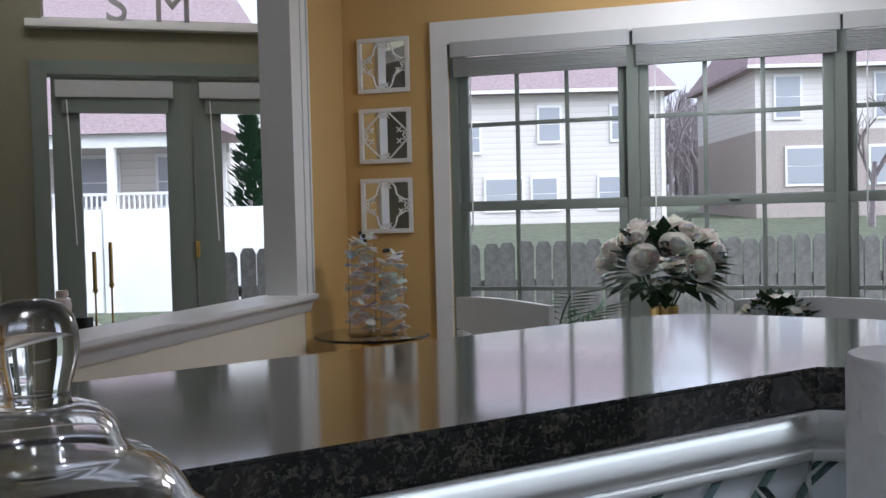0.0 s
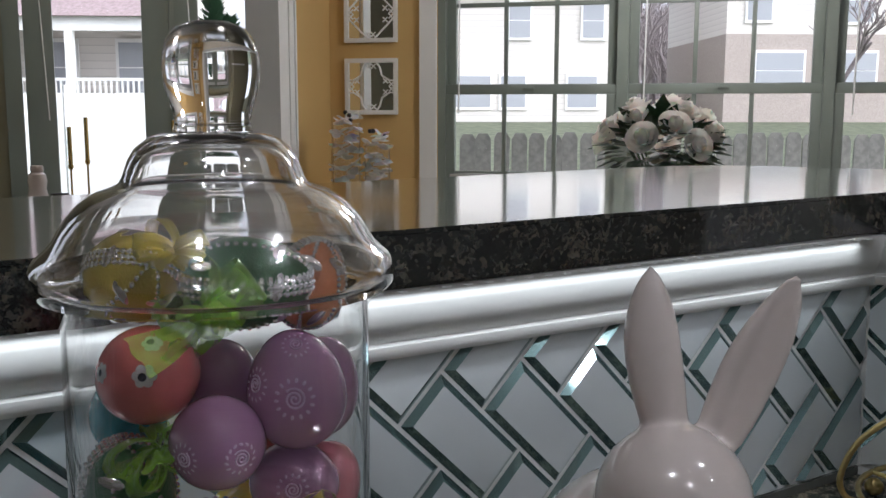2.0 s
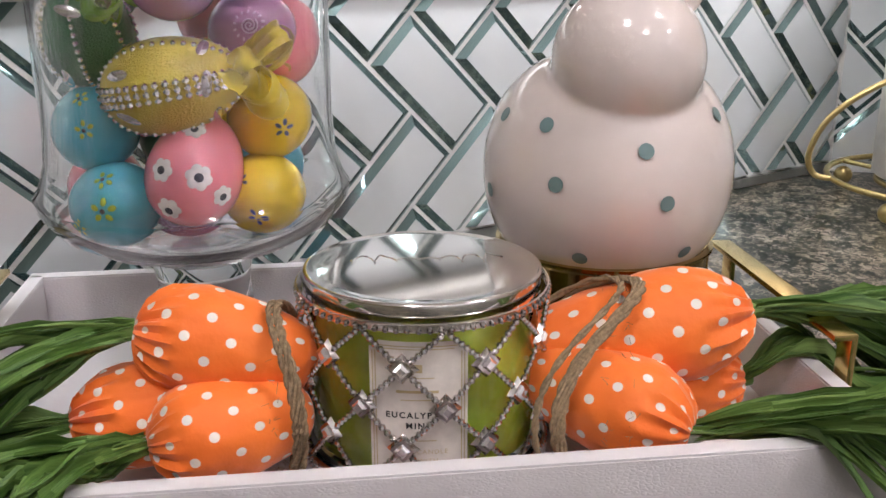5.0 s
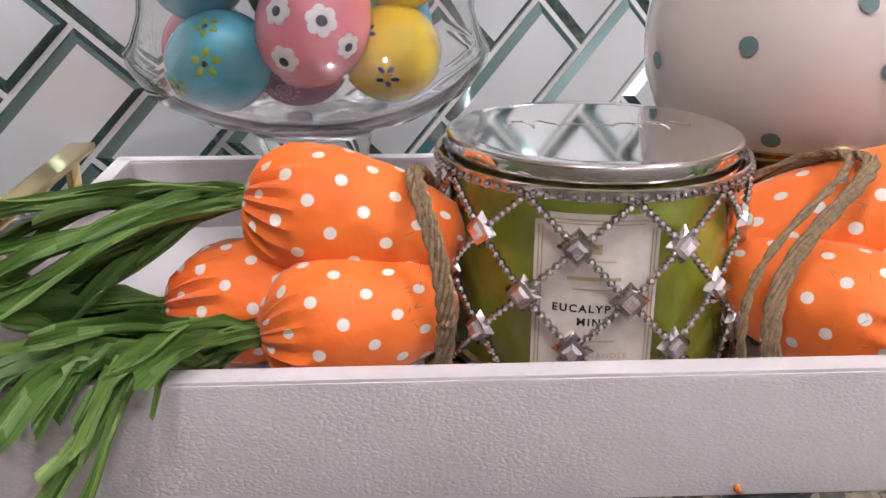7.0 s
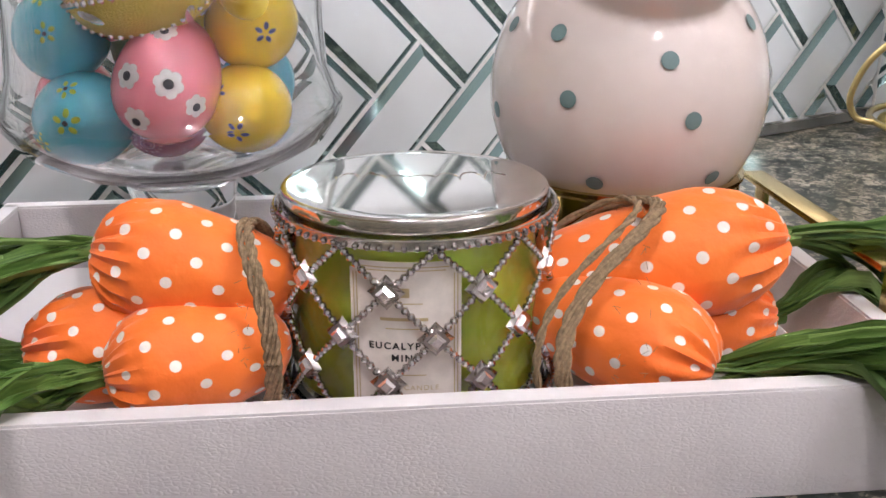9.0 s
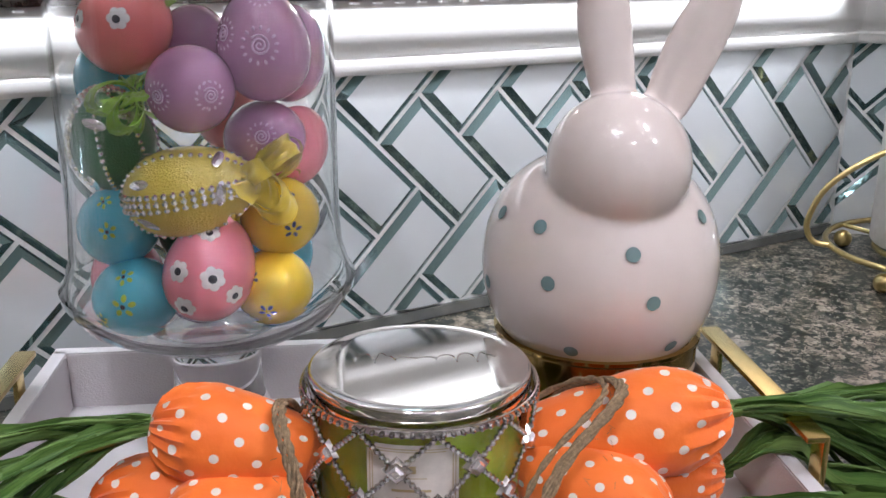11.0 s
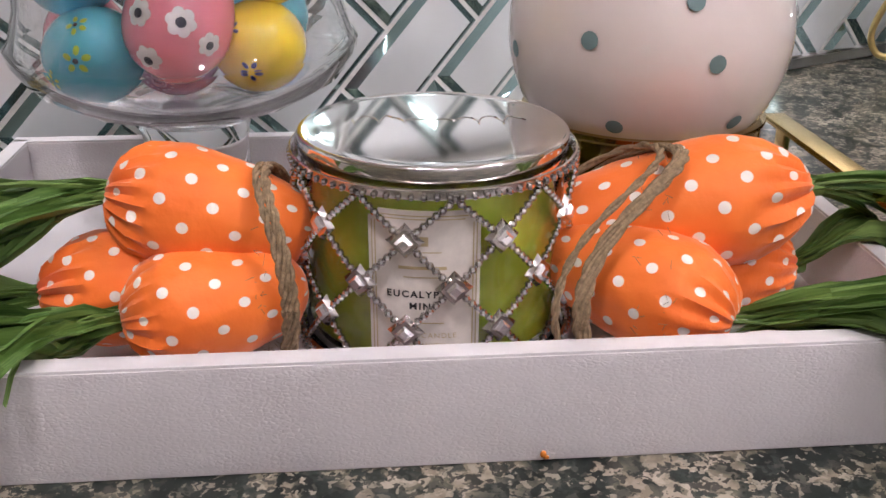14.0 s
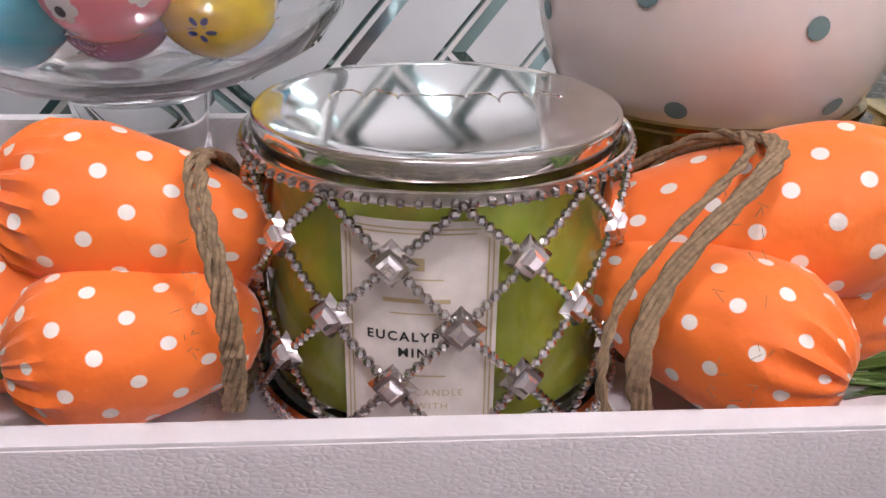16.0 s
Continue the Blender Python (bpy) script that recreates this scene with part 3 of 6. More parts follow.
def ribbon(parent, at, mat, seed, spread=0.02, label="", drop=-0.35):
    """A sheer bow: a few folded loops and tails."""
    rnd = random.Random(seed)
    for k in range(9):
        bm = bmesh.new()
        a = rnd.uniform(0, 2 * math.pi)
        out = Vector((math.cos(a), math.sin(a) * 0.6 - 0.2, rnd.uniform(drop - 0.4, 0.6))).normalized()
        length, width = spread * rnd.uniform(0.55, 1.0), spread * rnd.uniform(0.35, 0.55)
        side = out.cross(Vector((rnd.uniform(-0.6, 0.6), 0.5, 1))).normalized()
        rise = side.cross(out)
        closed = k % 3 != 2
        rows, cols, verts = 17, 9, []
        ph = rnd.uniform(0, 6)
        for i in range(rows):
            s = i / (rows - 1)
            if closed:
                ang = 2 * math.pi * s
                c = Vector(at) + out * length * (0.5 - 0.5 * math.cos(ang)) + rise * length * 0.30 * math.sin(ang)
                spreadw = 0.2 + 0.8 * math.sin(math.pi * s) ** 0.8
            else:
                c = Vector(at) + out * length * 1.1 * s + Vector((0, 0, -0.4 * length * s * s))
                spreadw = 0.2 + 0.8 * s
            for j in range(cols):
                u = j / (cols - 1) - 0.5
                fold = 0.06 * width * math.sin(11 * u + ph + 3 * s) + 0.12 * width * noise.noise(Vector((u * 3 + k, s * 4, seed)))
                verts.append(c + side * (u * width * spreadw) + rise * fold)
        mesh_of(verts, [(i * cols + j, i * cols + j + 1, i * cols + j + cols + 1, i * cols + j + cols) for i in range(rows - 1) for j in range(cols - 1)], bm)
        part("ribbon_loop", bm, mat, parent, label)


def tied(ob, at, mat, seed, spread, label, drop=-0.35):
    ribbon(ob, ob.matrix_world.inverted() @ Vector(at), mat, seed, spread, label, drop)


F = Vector((-0.496, -0.868, 0))       # towards the counter's edge
S = Vector((0.868, -0.496, 0))        # along the tray


def face(right, up):
    return F + S * right + Vector((0, 0, up))


egg("painted_egg", (-0.0591, -0.1190, 1.1336), 0.0218, "coral", "coral red painted egg with white flowers", 1.15, (60, 30), [("flower", face(0.05, 0.15), 0.0052), ("flower", face(0.2, 1.3), 0.0045), ("flower", face(-1.2, 0.3), 0.0045)])
egg("painted_egg", (-0.0375, -0.1450, 1.1060), 0.0205, "purple", "violet painted egg with pale spiral suns", 1.10, (75, 10), [("sun", face(0.75, -0.15), 0.0085), ("sun", face(-0.75, -0.1), 0.0075)])
egg("painted_egg", (0.0015, -0.1500, 1.1246), 0.0220, "purple", "tall violet painted egg with a pale spiral sun", 1.24, (0, -6), [("sun", face(0.1, 0.05), 0.0098), ("sun", face(-1.1, 0.3), 0.008), ("sun", face(0.2, 1.5), 0.007)])
egg("painted_egg", (0.0210, -0.1270, 1.1180), 0.0190, "purple", "violet painted egg resting behind another", 1.30, (8, 6))
egg("painted_egg", (-0.0010, -0.1400, 1.0790), 0.0185, "purple", "violet painted egg with pale suns, half hidden", 1.25, (70, 60), [("sun", face(-0.1, 0.2), 0.008)])
egg("painted_egg", (0.0195, -0.1330, 1.0720), 0.0180, "pink", "pink painted egg against the glass", 1.20, (20, 20))
green_egg = egg("jewelled_egg", (-0.0700, -0.1110, 1.0795), 0.0200, "green", "dark green glitter egg with rhinestone bands and lime ribbon", 1.30, (10, -12), jewels=True)
tied(green_egg, (-0.0600, -0.1330, 1.1030), M_ORGANZA_LIME, 3, 0.028, "sheer lime organza ribbon")
gold_egg = egg("jewelled_egg", (-0.0440, -0.1500, 1.0581), 0.0215, "gold", "mustard glitter egg with rhinestone bands and yellow ribbon", 1.50, (0, 0), jewels=True)
gold_egg.matrix_world = Matrix.LocRotScale((-0.0410, -0.1440, 1.0575), (S + Vector((0, 0, 0.16))).to_track_quat("Z", "Y"), None)
tied(gold_egg, (-0.0130, -0.1590, 1.0640), M_ORGANZA_GOLD, 5, 0.030, "sheer yellow organza ribbon", 0.5)
egg("painted_egg", (-0.0711, -0.1090, 1.0365), 0.0200, "blue", "turquoise painted egg with lime flowers", 1.16, (50, 20), [("lime", face(-0.05, 0.0), 0.0045), ("lime", face(-0.3, 1.0), 0.004)])
egg("painted_egg", (-0.0355, -0.1480, 1.0187), 0.0218, "pink", "coral pink painted egg with white flowers", 1.24, (-12, 26), [("flower", face(0.30, 0.12), 0.0060), ("flower", face(-0.52, 0.30), 0.0055), ("flower", face(-0.38, -0.55), 0.0055), ("flower", face(0.98, -0.45), 0.0050), ("flower", face(0.2, 1.6), 0.005)])
egg("painted_egg", (0.0095, -0.1505, 1.0397), 0.0197, "yellow", "yellow painted egg with blue petal flowers", 1.14, (60, 0), [("petals", face(0.45, -0.3), 0.0052), ("petals", face(0.35, 0.9), 0.0045)])
egg("painted_egg", (0.0030, -0.1570, 1.0030), 0.0200, "yellow", "yellow painted egg with blue petal flowers at the bottom", 1.20, (70, -35), [("petals", face(-0.1, -0.45), 0.0056), ("petals", face(-0.7, 0.7), 0.0045)])
egg("painted_egg", (-0.0680, -0.1200, 1.0000), 0.0210, "blue", "turquoise painted egg with lime flowers at the bottom", 1.18, (60, 20), [("lime", face(-0.1, 0.05), 0.0062), ("lime", face(-0.2, 1.1), 0.0048), ("lime", face(-0.9, -0.5), 0.0045)])
lid_green = egg("jewelled_egg", (-0.0230, -0.1230, 1.1700), 0.0208, "green", "green glitter egg with rhinestone bands under the lid", 1.38, (0, 0), jewels=True)
lid_green.matrix_world = Matrix.LocRotScale((-0.0170, -0.1270, 1.1715), (S + Vector((0, 0, 0.02))).to_track_quat("Z", "Y"), None)
tied(lid_green, (-0.0430, -0.1500, 1.1640), M_ORGANZA_LIME, 8, 0.040, "sheer lime organza ribbon", -0.8)
lid_gold = egg("jewelled_egg", (-0.0590, -0.0950, 1.1740), 0.0205, "gold", "mustard glitter egg with rhinestone bands under the lid", 1.35, (70, 20), jewels=True)
tied(lid_gold, (-0.0480, -0.1200, 1.1850), M_ORGANZA_GOLD, 11, 0.020, "sheer yellow organza ribbon", 0.3)
egg("jewelled_egg", (0.0170, -0.1180, 1.1670), 0.0170, "orange", "peach glitter egg with rhinestone bands under the lid", 1.25, (10, 10), jewels=True)
egg("painted_egg", (-0.0690, -0.0740, 1.1060), 0.0185, "blue", "turquoise painted egg at the back of the jar", 1.2, (30, 0))
egg("painted_egg", (0.0180, -0.0980, 1.0030), 0.0185, "blue", "turquoise painted egg behind the yellow ones", 1.2, (30, 30))
egg("painted_egg", (-0.0700, -0.0800, 1.0020), 0.0190, "pink", "pink painted egg at the back of the jar", 1.2, (40, 0))
egg("painted_egg", (-0.0300, -0.1130, 0.9950), 0.0190, "purple", "violet painted egg at the bottom of the jar", 1.2, (80, 30), [("sun", face(-0.4, -0.5), 0.008)])
egg("painted_egg", (-0.0243, -0.1050, 1.1230), 0.0185, "purple", "dark violet egg in the middle of the jar", 1.15, (40, 0))
egg("painted_egg", (-0.0050, -0.0800, 1.0400), 0.0195, "yellow", "yellow painted egg at the back of the jar", 1.2, (40, 10))
egg("painted_egg", (-0.0300, -0.1080, 1.0300), 0.0190, "green", "green egg in the middle of the jar", 1.2, (40, 10))
egg("painted_egg", (0.0020, -0.0850, 1.0850), 0.0195, "coral", "coral painted egg at the back of the jar", 1.2, (10, 40))


# ceramic rabbit
def glazed():
    k = Mat("white_glazed_ceramic", (0.80, 0.72, 0.69), 0.10, Coat_Weight=0.8, Coat_Roughness=0.04)
    k.color(k.ramp(k.noise(12), (0.3, (0.70, 0.62, 0.58)), (0.7, (0.75, 0.67, 0.63))))
    k.bump(k.noise(35, 2), 0.03, 0.002)
    return k.m


M_CERAMIC = glazed()
M_DOT = simple("slate_glaze", (0.16, 0.25, 0.25), 0.2)
BX, BY = 0.1705, -0.1930
rabbit = thing("ceramic_rabbit", pose(BX, BY, 0.945, 0, 0, -29.7), "glossy white ceramic rabbit with slate dots on a brass ring", "figurine")


def body_z(a):
    return 0.058 + (0.0610 if a > 0 else 0.0570) * math.sin(a) + 0.004 * math.sin(2 * a)


body = []
for k in range(33):
    a = math.pi * k / 32 - math.pi / 2
    body.append((0.0655 * math.cos(a) ** 0.86 if 0 < k < 32 else 0.0, body_z(a)))
rb = lathe(body, 64)
ball(0.0375, (0.0025, -0.027, 0.1185), (1.0, 0.98, 1.0), 40, rb)
ball(0.030, (0.001, -0.018, 0.097), (1.0, 1.0, 0.8), 24, rb)


def ear(base, mid, tip, width, bm, dish):
    pts = smooth_path([base, mid, tip], 10)
    n = 20
    verts, faces = [], []
    for i, p in enumerate(pts):
        s = i / (len(pts) - 1)
        w = width * (0.72 + 0.9 * math.sin(math.pi * min(s * 0.95 + 0.08, 1)) * 0.55) * (1 - max(0, s - 0.55) ** 2 * 3.6)
        if s > 0.78:
            w *= math.sqrt(max(1 - ((s - 0.78) / 0.22) ** 2, 0.0))
        w = max(w, 0.0012)
        for k in range(n):
            a = 2 * math.pi * k / n
            x, y = math.cos(a) * w, math.sin(a) * w * 0.62
            if dish and y < 0:
                y = -y * 0.3 * (1 - (x / w) ** 2) + y * 0.75 * abs(x / w)
            verts.append(Vector((p.x + x, p.y + y, p.z)))
    for i in range(len(pts) - 1):
        for k in range(n):
            faces.append((i * n + k, i * n + (k + 1) % n, (i + 1) * n + (k + 1) % n, (i + 1) * n + k))
    faces += [tuple(range(n - 1, -1, -1)), tuple((len(pts) - 1) * n + k for k in range(n))]
    mesh_of(verts, faces, bm)


ear((0.0015, -0.016, 0.145), (-0.0065, -0.014, 0.190), (-0.0085, -0.013, 0.2315), 0.0118, rb, False)
ear((0.025, -0.016, 0.139), (0.042, -0.016, 0.183), (0.0625, -0.014, 0.2285), 0.0132, rb, True)
rm = part("figure", rb, M_CERAMIC, rabbit)
rem = rm.modifiers.new("remesh", "REMESH")
rem.mode, rem.voxel_size, rem.use_smooth_shade = "VOXEL", 0.0016, True
sm = rm.modifiers.new("smooth", "SMOOTH")
sm.iterations, sm.factor = 14, 0.6
# dots painted on the body
dots = ((0.0055, -0.0594, 0.0808), (-0.0385, -0.045, 0.0900), (-0.0530, -0.0180, 0.0906), (-0.0350, -0.0560, 0.0636), (0.0172, -0.0640, 0.0560), (-0.0600, -0.018, 0.052),
        (-0.022, -0.0555, 0.0265), (0.029, -0.0480, 0.0280), (0.046, -0.036, 0.093), (0.0635, -0.016, 0.068), (-0.03, 0.05, 0.07), (0.03, 0.055, 0.06), (0.0, 0.06, 0.04), (0.055, 0.03, 0.05), (-0.055, 0.03, 0.08))
for d in dots:
    v = Vector((d[0], d[1], 0)).normalized()
    h = d[2]
    low, high = -1.5, 1.5
    for _ in range(24):
        a = (low + high) / 2
        low, high = (a, high) if body_z(a) < h else (low, a)
    r = 0.0655 * math.cos(a) ** 0.86
    n = Vector((v.x * math.cos(a), v.y * math.cos(a), math.sin(a)))
    bm = bmesh.new()
    disc(Vector((v.x * r, v.y * r, h)) + n * 0.0005, n, 0.0039, bm, 14, 1.0, 0, 0.06)
    part("dot", bm, M_DOT, rabbit)
ring = [(0.0520, -0.0395), (0.0565, -0.0395), (0.0565, 0.0170), (0.0580, 0.0186), (0.0580, 0.0205), (0.0545, 0.0205), (0.0520, 0.0160)]
part("ring_base", lathe(ring, 72, close=True), simple("dark_brass", (0.42, 0.30, 0.10), 0.12, 1.0, scale=60), rabbit, "polished brass ring base")

# ---- candle in a jewelled sleeve ----
CX, CY = 0.0333, -0.2355
candle = thing("jar_candle", pose(CX, CY, FLOOR_Z), "lime green jar candle with nickel lid in a rhinestone sleeve", "candle")
M_WAX = simple("lime_wax", (0.74, 0.82, 0.10), 0.35, vary=0.6, scale=26, Subsurface_Weight=0.2)
M_PAPER = simple("cream_label_paper", (0.80, 0.74, 0.68), 0.6, scale=200)
M_INK = simple("black_ink", (0.015, 0.015, 0.015), 0.5)
M_GILT = simple("gilt_print", (0.58, 0.46, 0.26), 0.4, 0.3)
jarprof = [(0.0, 0.004), (0.046, 0.004), (0.0490, 0.008), (0.0492, 0.072), (0.0485, 0.0745), (0.0478, 0.0745), (0.0478, 0.010), (0.0, 0.0085)]
part("glass_jar", lathe(jarprof, 64), Mat("green_tinted_glass", (0.95, 0.98, 0.85), 0.01, Transmission_Weight=1.0, IOR=1.45).m, candle)
part("wax", lathe([(0.0, 0.010), (0.0472, 0.010), (0.0472, 0.0700), (0.046, 0.0715), (0.0, 0.0710)], 48), M_WAX, candle, "lime green wax")
for k in range(3):
    a = 2 * math.pi * k / 3
    part("wick", tube([(0.018 * math.cos(a), 0.018 * math.sin(a), 0.0705), (0.018 * math.cos(a) + 0.001, 0.018 * math.sin(a), 0.0735)], 0.0009, 6), M_INK, candle)


def on_round(a_deg, z, r):
    a = radians(a_deg)
    return Vector((r * math.cos(a), r * math.sin(a), z))


def curved_patch(a0, a1, z0, z1, r, n=18, notch=0.0):
    """A sheet on the round of the jar, with cut corners where notch is given."""
    verts, faces = [], []
    for i in range(n + 1):
        a = a0 + (a1 - a0) * i / n
        edge = min(a - a0, a1 - a) * math.pi / 180 * r
        cut = notch if edge < notch else 0.0
        verts += [on_round(a, z0 + cut, r), on_round(a, z1 - cut, r)]
        if i:
            faces.append((2 * i - 2, 2 * i, 2 * i + 1, 2 * i - 1))
    return mesh_of(verts, faces)


LA0, LA1, LMID = -144.5, -99.5, -122.0
label_p = part("label", curved_patch(LA0, LA1, 0.004, 0.0690, 0.0496, 40, 0.003), M_PAPER, candle, "cream paper label with gilt border")
for inset in (0.0014, 0.0026):
    d = inset / 0.0498 * 180 / math.pi
    bm = bmesh.new()
    for a in (LA0 + d, LA1 - d):
        join(bm, curved_patch(a - 0.25, a + 0.25, 0.006, 0.0645, 0.0498, 2))
    join(bm, curved_patch(LA0 + d + 3.4, LA1 - d - 3.4, 0.0682 - inset, 0.0686 - inset, 0.0498, 16))
    part("border", bm, M_GILT, label_p)


def words(text, height, z, mid, r, mat, parent, stretch=1.0, thick=0.0):
    """Built-in lettering bent round the jar."""
    cu = bpy.data.curves.new("lettering", "FONT")
    cu.body, cu.size, cu.align_x, cu.space_character, cu.offset = text, height * 1.38, "CENTER", 1.12 * stretch, thick
    ob = new("lettering", cu)
    me = bpy.data.meshes.new_from_object(ob)
    bpy.data.objects.remove(ob)
    for v in me.vertices:
        a = radians(mid) + v.co.x / r
        v.co = (r * math.cos(a), r * math.sin(a), z + v.co.y)
    me.name = "lettering"
    me.materials.append(mat)
    o = new("lettering", me)
    o.parent = parent
    return tagged(o, "printed word " + text.lower())


words("EUCALYPTUS", 0.0026, 0.0364, LMID, 0.04985, M_INK, label_p, 1.15, 0.0001)
words("MINT", 0.0026, 0.0318, LMID, 0.04985, M_INK, label_p, 1.15, 0.0001)
words("CANDLE", 0.0020, 0.0205, LMID + 6, 0.04985, M_GILT, label_p, 1.1)
words("WITH", 0.0020, 0.0165, LMID + 4, 0.04985, M_GILT, label_p, 1.1)
words("OILS", 0.0020, 0.0125, LMID + 8, 0.04985, M_GILT, label_p, 1.1)
for a0, a1, zz, hh in ((-132, -113, 0.0472, 0.0012), (-130, -113, 0.0440, 0.0004), (-127, -115, 0.0535, 0.0004), (-129, -114, 0.0262, 0.0004)):
    part("printed_bar", curved_patch(a0, a1, zz, zz + hh, 0.04985, 8), M_GILT, label_p)
part("crest", curved_patch(-123.6, -120.2, 0.0545, 0.0610, 0.04985, 6, 0.0015), M_GILT, label_p)

lidp = [(0.0, 0.0760), (0.0490, 0.0760), (0.0493, 0.0742), (0.0508, 0.0742), (0.0511, 0.0746), (0.0511, 0.0812), (0.0510, 0.0819), (0.0506, 0.0824), (0.0500, 0.0826), (0.0494, 0.08265), (0.0488, 0.0825), (0.0440, 0.0825), (0.0, 0.0825)]
cl = part("lid", lathe(lidp, 96), M_CHROME, candle, "polished nickel lid with embossed script")
bm = bmesh.new()
rnd = random.Random(4)
pts = []
for k in range(60):
    s = k / 59
    loop = 0.0046 * math.sin(s * 44) * (0.7 + 0.5 * math.sin(s * 9)) + (0.003 if k % 21 == 3 else 0)
    pts.append((0.034 - 0.066 * s + 0.0018 * math.cos(s * 44), 0.004 + loop + 0.004 * s, 0.0824))
tube(smooth_path(pts, 3), 0.00040, 5, bm)
emb = part("embossed_script", bm, M_CHROME, cl)
emb.matrix_local = Matrix.Rotation(radians(-24), 4, "Z")
cl.matrix_local = Matrix.Translation((0, 0, 0.0772)) @ Matrix.Rotation(radians(0.8), 4, Vector((-0.868, 0.496, 0))) @ Matrix.Translation((0, 0, -0.0762))

sleeve = part("sleeve", lathe([(0.0520, 0.0740), (0.0530, 0.0740), (0.0532, 0.0745), (0.0532, 0.0768), (0.0534, 0.0776), (0.0528, 0.0779), (0.0522, 0.0774), (0.0520, 0.0740)], 96, close=True), M_NICKEL, candle, "nickel lattice sleeve")
part("bottom_ring", lathe([(0.0500, 0.0008), (0.0535, 0.0008), (0.0540, 0.002), (0.0540, 0.0055), (0.0528, 0.0068), (0.0500, 0.0060)], 96, close=True), M_NICKEL, sleeve)
glint = bmesh.new()
for row in range(3):
    for k in range(110):
        ball(0.0010, on_round(k * 360 / 110 + row * 1.6, 0.0016 + 0.0018 * row, 0.0541), n=5, bm=glint)
tagged(part("rhinestone_band", glint, M_RHINE, sleeve, "glittering rhinestone band round the foot", smooth=False), kind="stuff")
RS = 0.0528
bead_bm = bmesh.new()
for k in range(80):
    ball(0.0013, on_round(k * 4.5, 0.0750, 0.0533), n=6, bm=bead_bm)
tagged(part("bead_trim", bead_bm, M_NICKEL, sleeve), kind="stuff")
ZR = (0.0590, 0.0415, 0.0245)
A_B, A_A = -128.5, -110.5
bm = bmesh.new()


def bead_line(a0, z0, a1, z1):
    p0, p1 = on_round(a0, z0, RS), on_round(a1, z1, RS)
    count = max(int((p1 - p0).length / 0.0027), 2)
    for i in range(count + 1):
        s = i / count
        p = on_round(a0 + (a1 - a0) * s, z0 + (z1 - z0) * s, RS)
        n = Vector((p.x, p.y, 0)).normalized()
        ball(0.00155, p, (1, 1, 0.9), 8, bm, None)
        if i < count:
            q = on_round(a0 + (a1 - a0) * (s + 0.5 / count), z0 + (z1 - z0) * (s + 0.5 / count), RS)
            ball(0.0009, q, n=6, bm=bm)


for k in range(10):
    b, a = A_B + 36 * k, A_A + 36 * k
    bead_line(b, ZR[0], b + 18, 0.0742)
    bead_line(b, ZR[0], b - 18, 0.0742)
    bead_line(b, ZR[0], b + 18, ZR[1])
    bead_line(b, ZR[0], b - 18, ZR[1])
    bead_line(b, ZR[2], b + 18, ZR[1])
    bead_line(b, ZR[2], b - 18, ZR[1])
    bead_line(b, ZR[2], b + 18, 0.0055)
    bead_line(b, ZR[2], b - 18, 0.0055)
tagged(part("bead_lattice", bm, M_NICKEL, sleeve, "lattice of small nickel beads"), kind="stuff")


def gem_mount():
    bm = bmesh.new()
    outer, n = 0.0067, 8
    verts = []
    for k in range(16):
        a = 2 * math.pi * k / 16
        star = 1.0 if k % 4 == 0 else (0.70 if k % 4 == 2 else 0.74)
        verts.append((0.0, outer * star * math.cos(a), outer * star * math.sin(a)))
    for k in range(16):
        a = 2 * math.pi * k / 16
        star = 1.0 if k % 4 == 0 else 0.80
        verts.append((0.0021, outer * 0.72 * star * math.cos(a), outer * 0.72 * star * math.sin(a)))
    mesh_of(verts, [(k, (k + 1) % 16, 16 + (k + 1) % 16, 16 + k) for k in range(16)] + [tuple(range(15, -1, -1)), tuple(range(16, 32))], bm)
    return bm


def gem_stone():
    q = []
    for r, x in ((0.0033, 0.0019), (0.0033, 0.0027), (0.0020, 0.0038)):
        q += [(x, r * math.cos(math.pi * k / 2), r * math.sin(math.pi * k / 2)) for k in range(4)]
    return mesh_of(q, [(k, (k + 1) % 4, 4 + (k + 1) % 4, 4 + k) for k in range(4)] + [(4 + k, 4 + (k + 1) % 4, 8 + (k + 1) % 4, 8 + k) for k in range(4)] + [(8, 9, 10, 11)])


first = None
for row, z in enumerate(ZR):
    for k in range(10):
        ang = (A_A if row == 1 else A_B) + 36 * k
        at = Matrix.Translation(on_round(ang, z, RS - 0.0002)) @ Matrix.Rotation(radians(ang), 4, "Z")
        if first is None:
            m0 = part("gem_mount", gem_mount(), M_NICKEL, sleeve, smooth=False, at=at)
            s0 = part("rhinestone", gem_stone(), M_GEM, m0, "square cut clear rhinestone", smooth=False)
            first = (m0.data, s0.data)
        else:
            m1 = new("gem_mount", first[0])
            m1.parent, m1.matrix_local = sleeve, at
            s1 = new("rhinestone", first[1])
            s1.parent = m1

for body in candle.children:
    if body.name.startswith(("glass_jar", "wax", "label", "sleeve")):
        body.scale = (1.018, 1.018, 1.0)

# ---- fabric carrots ----


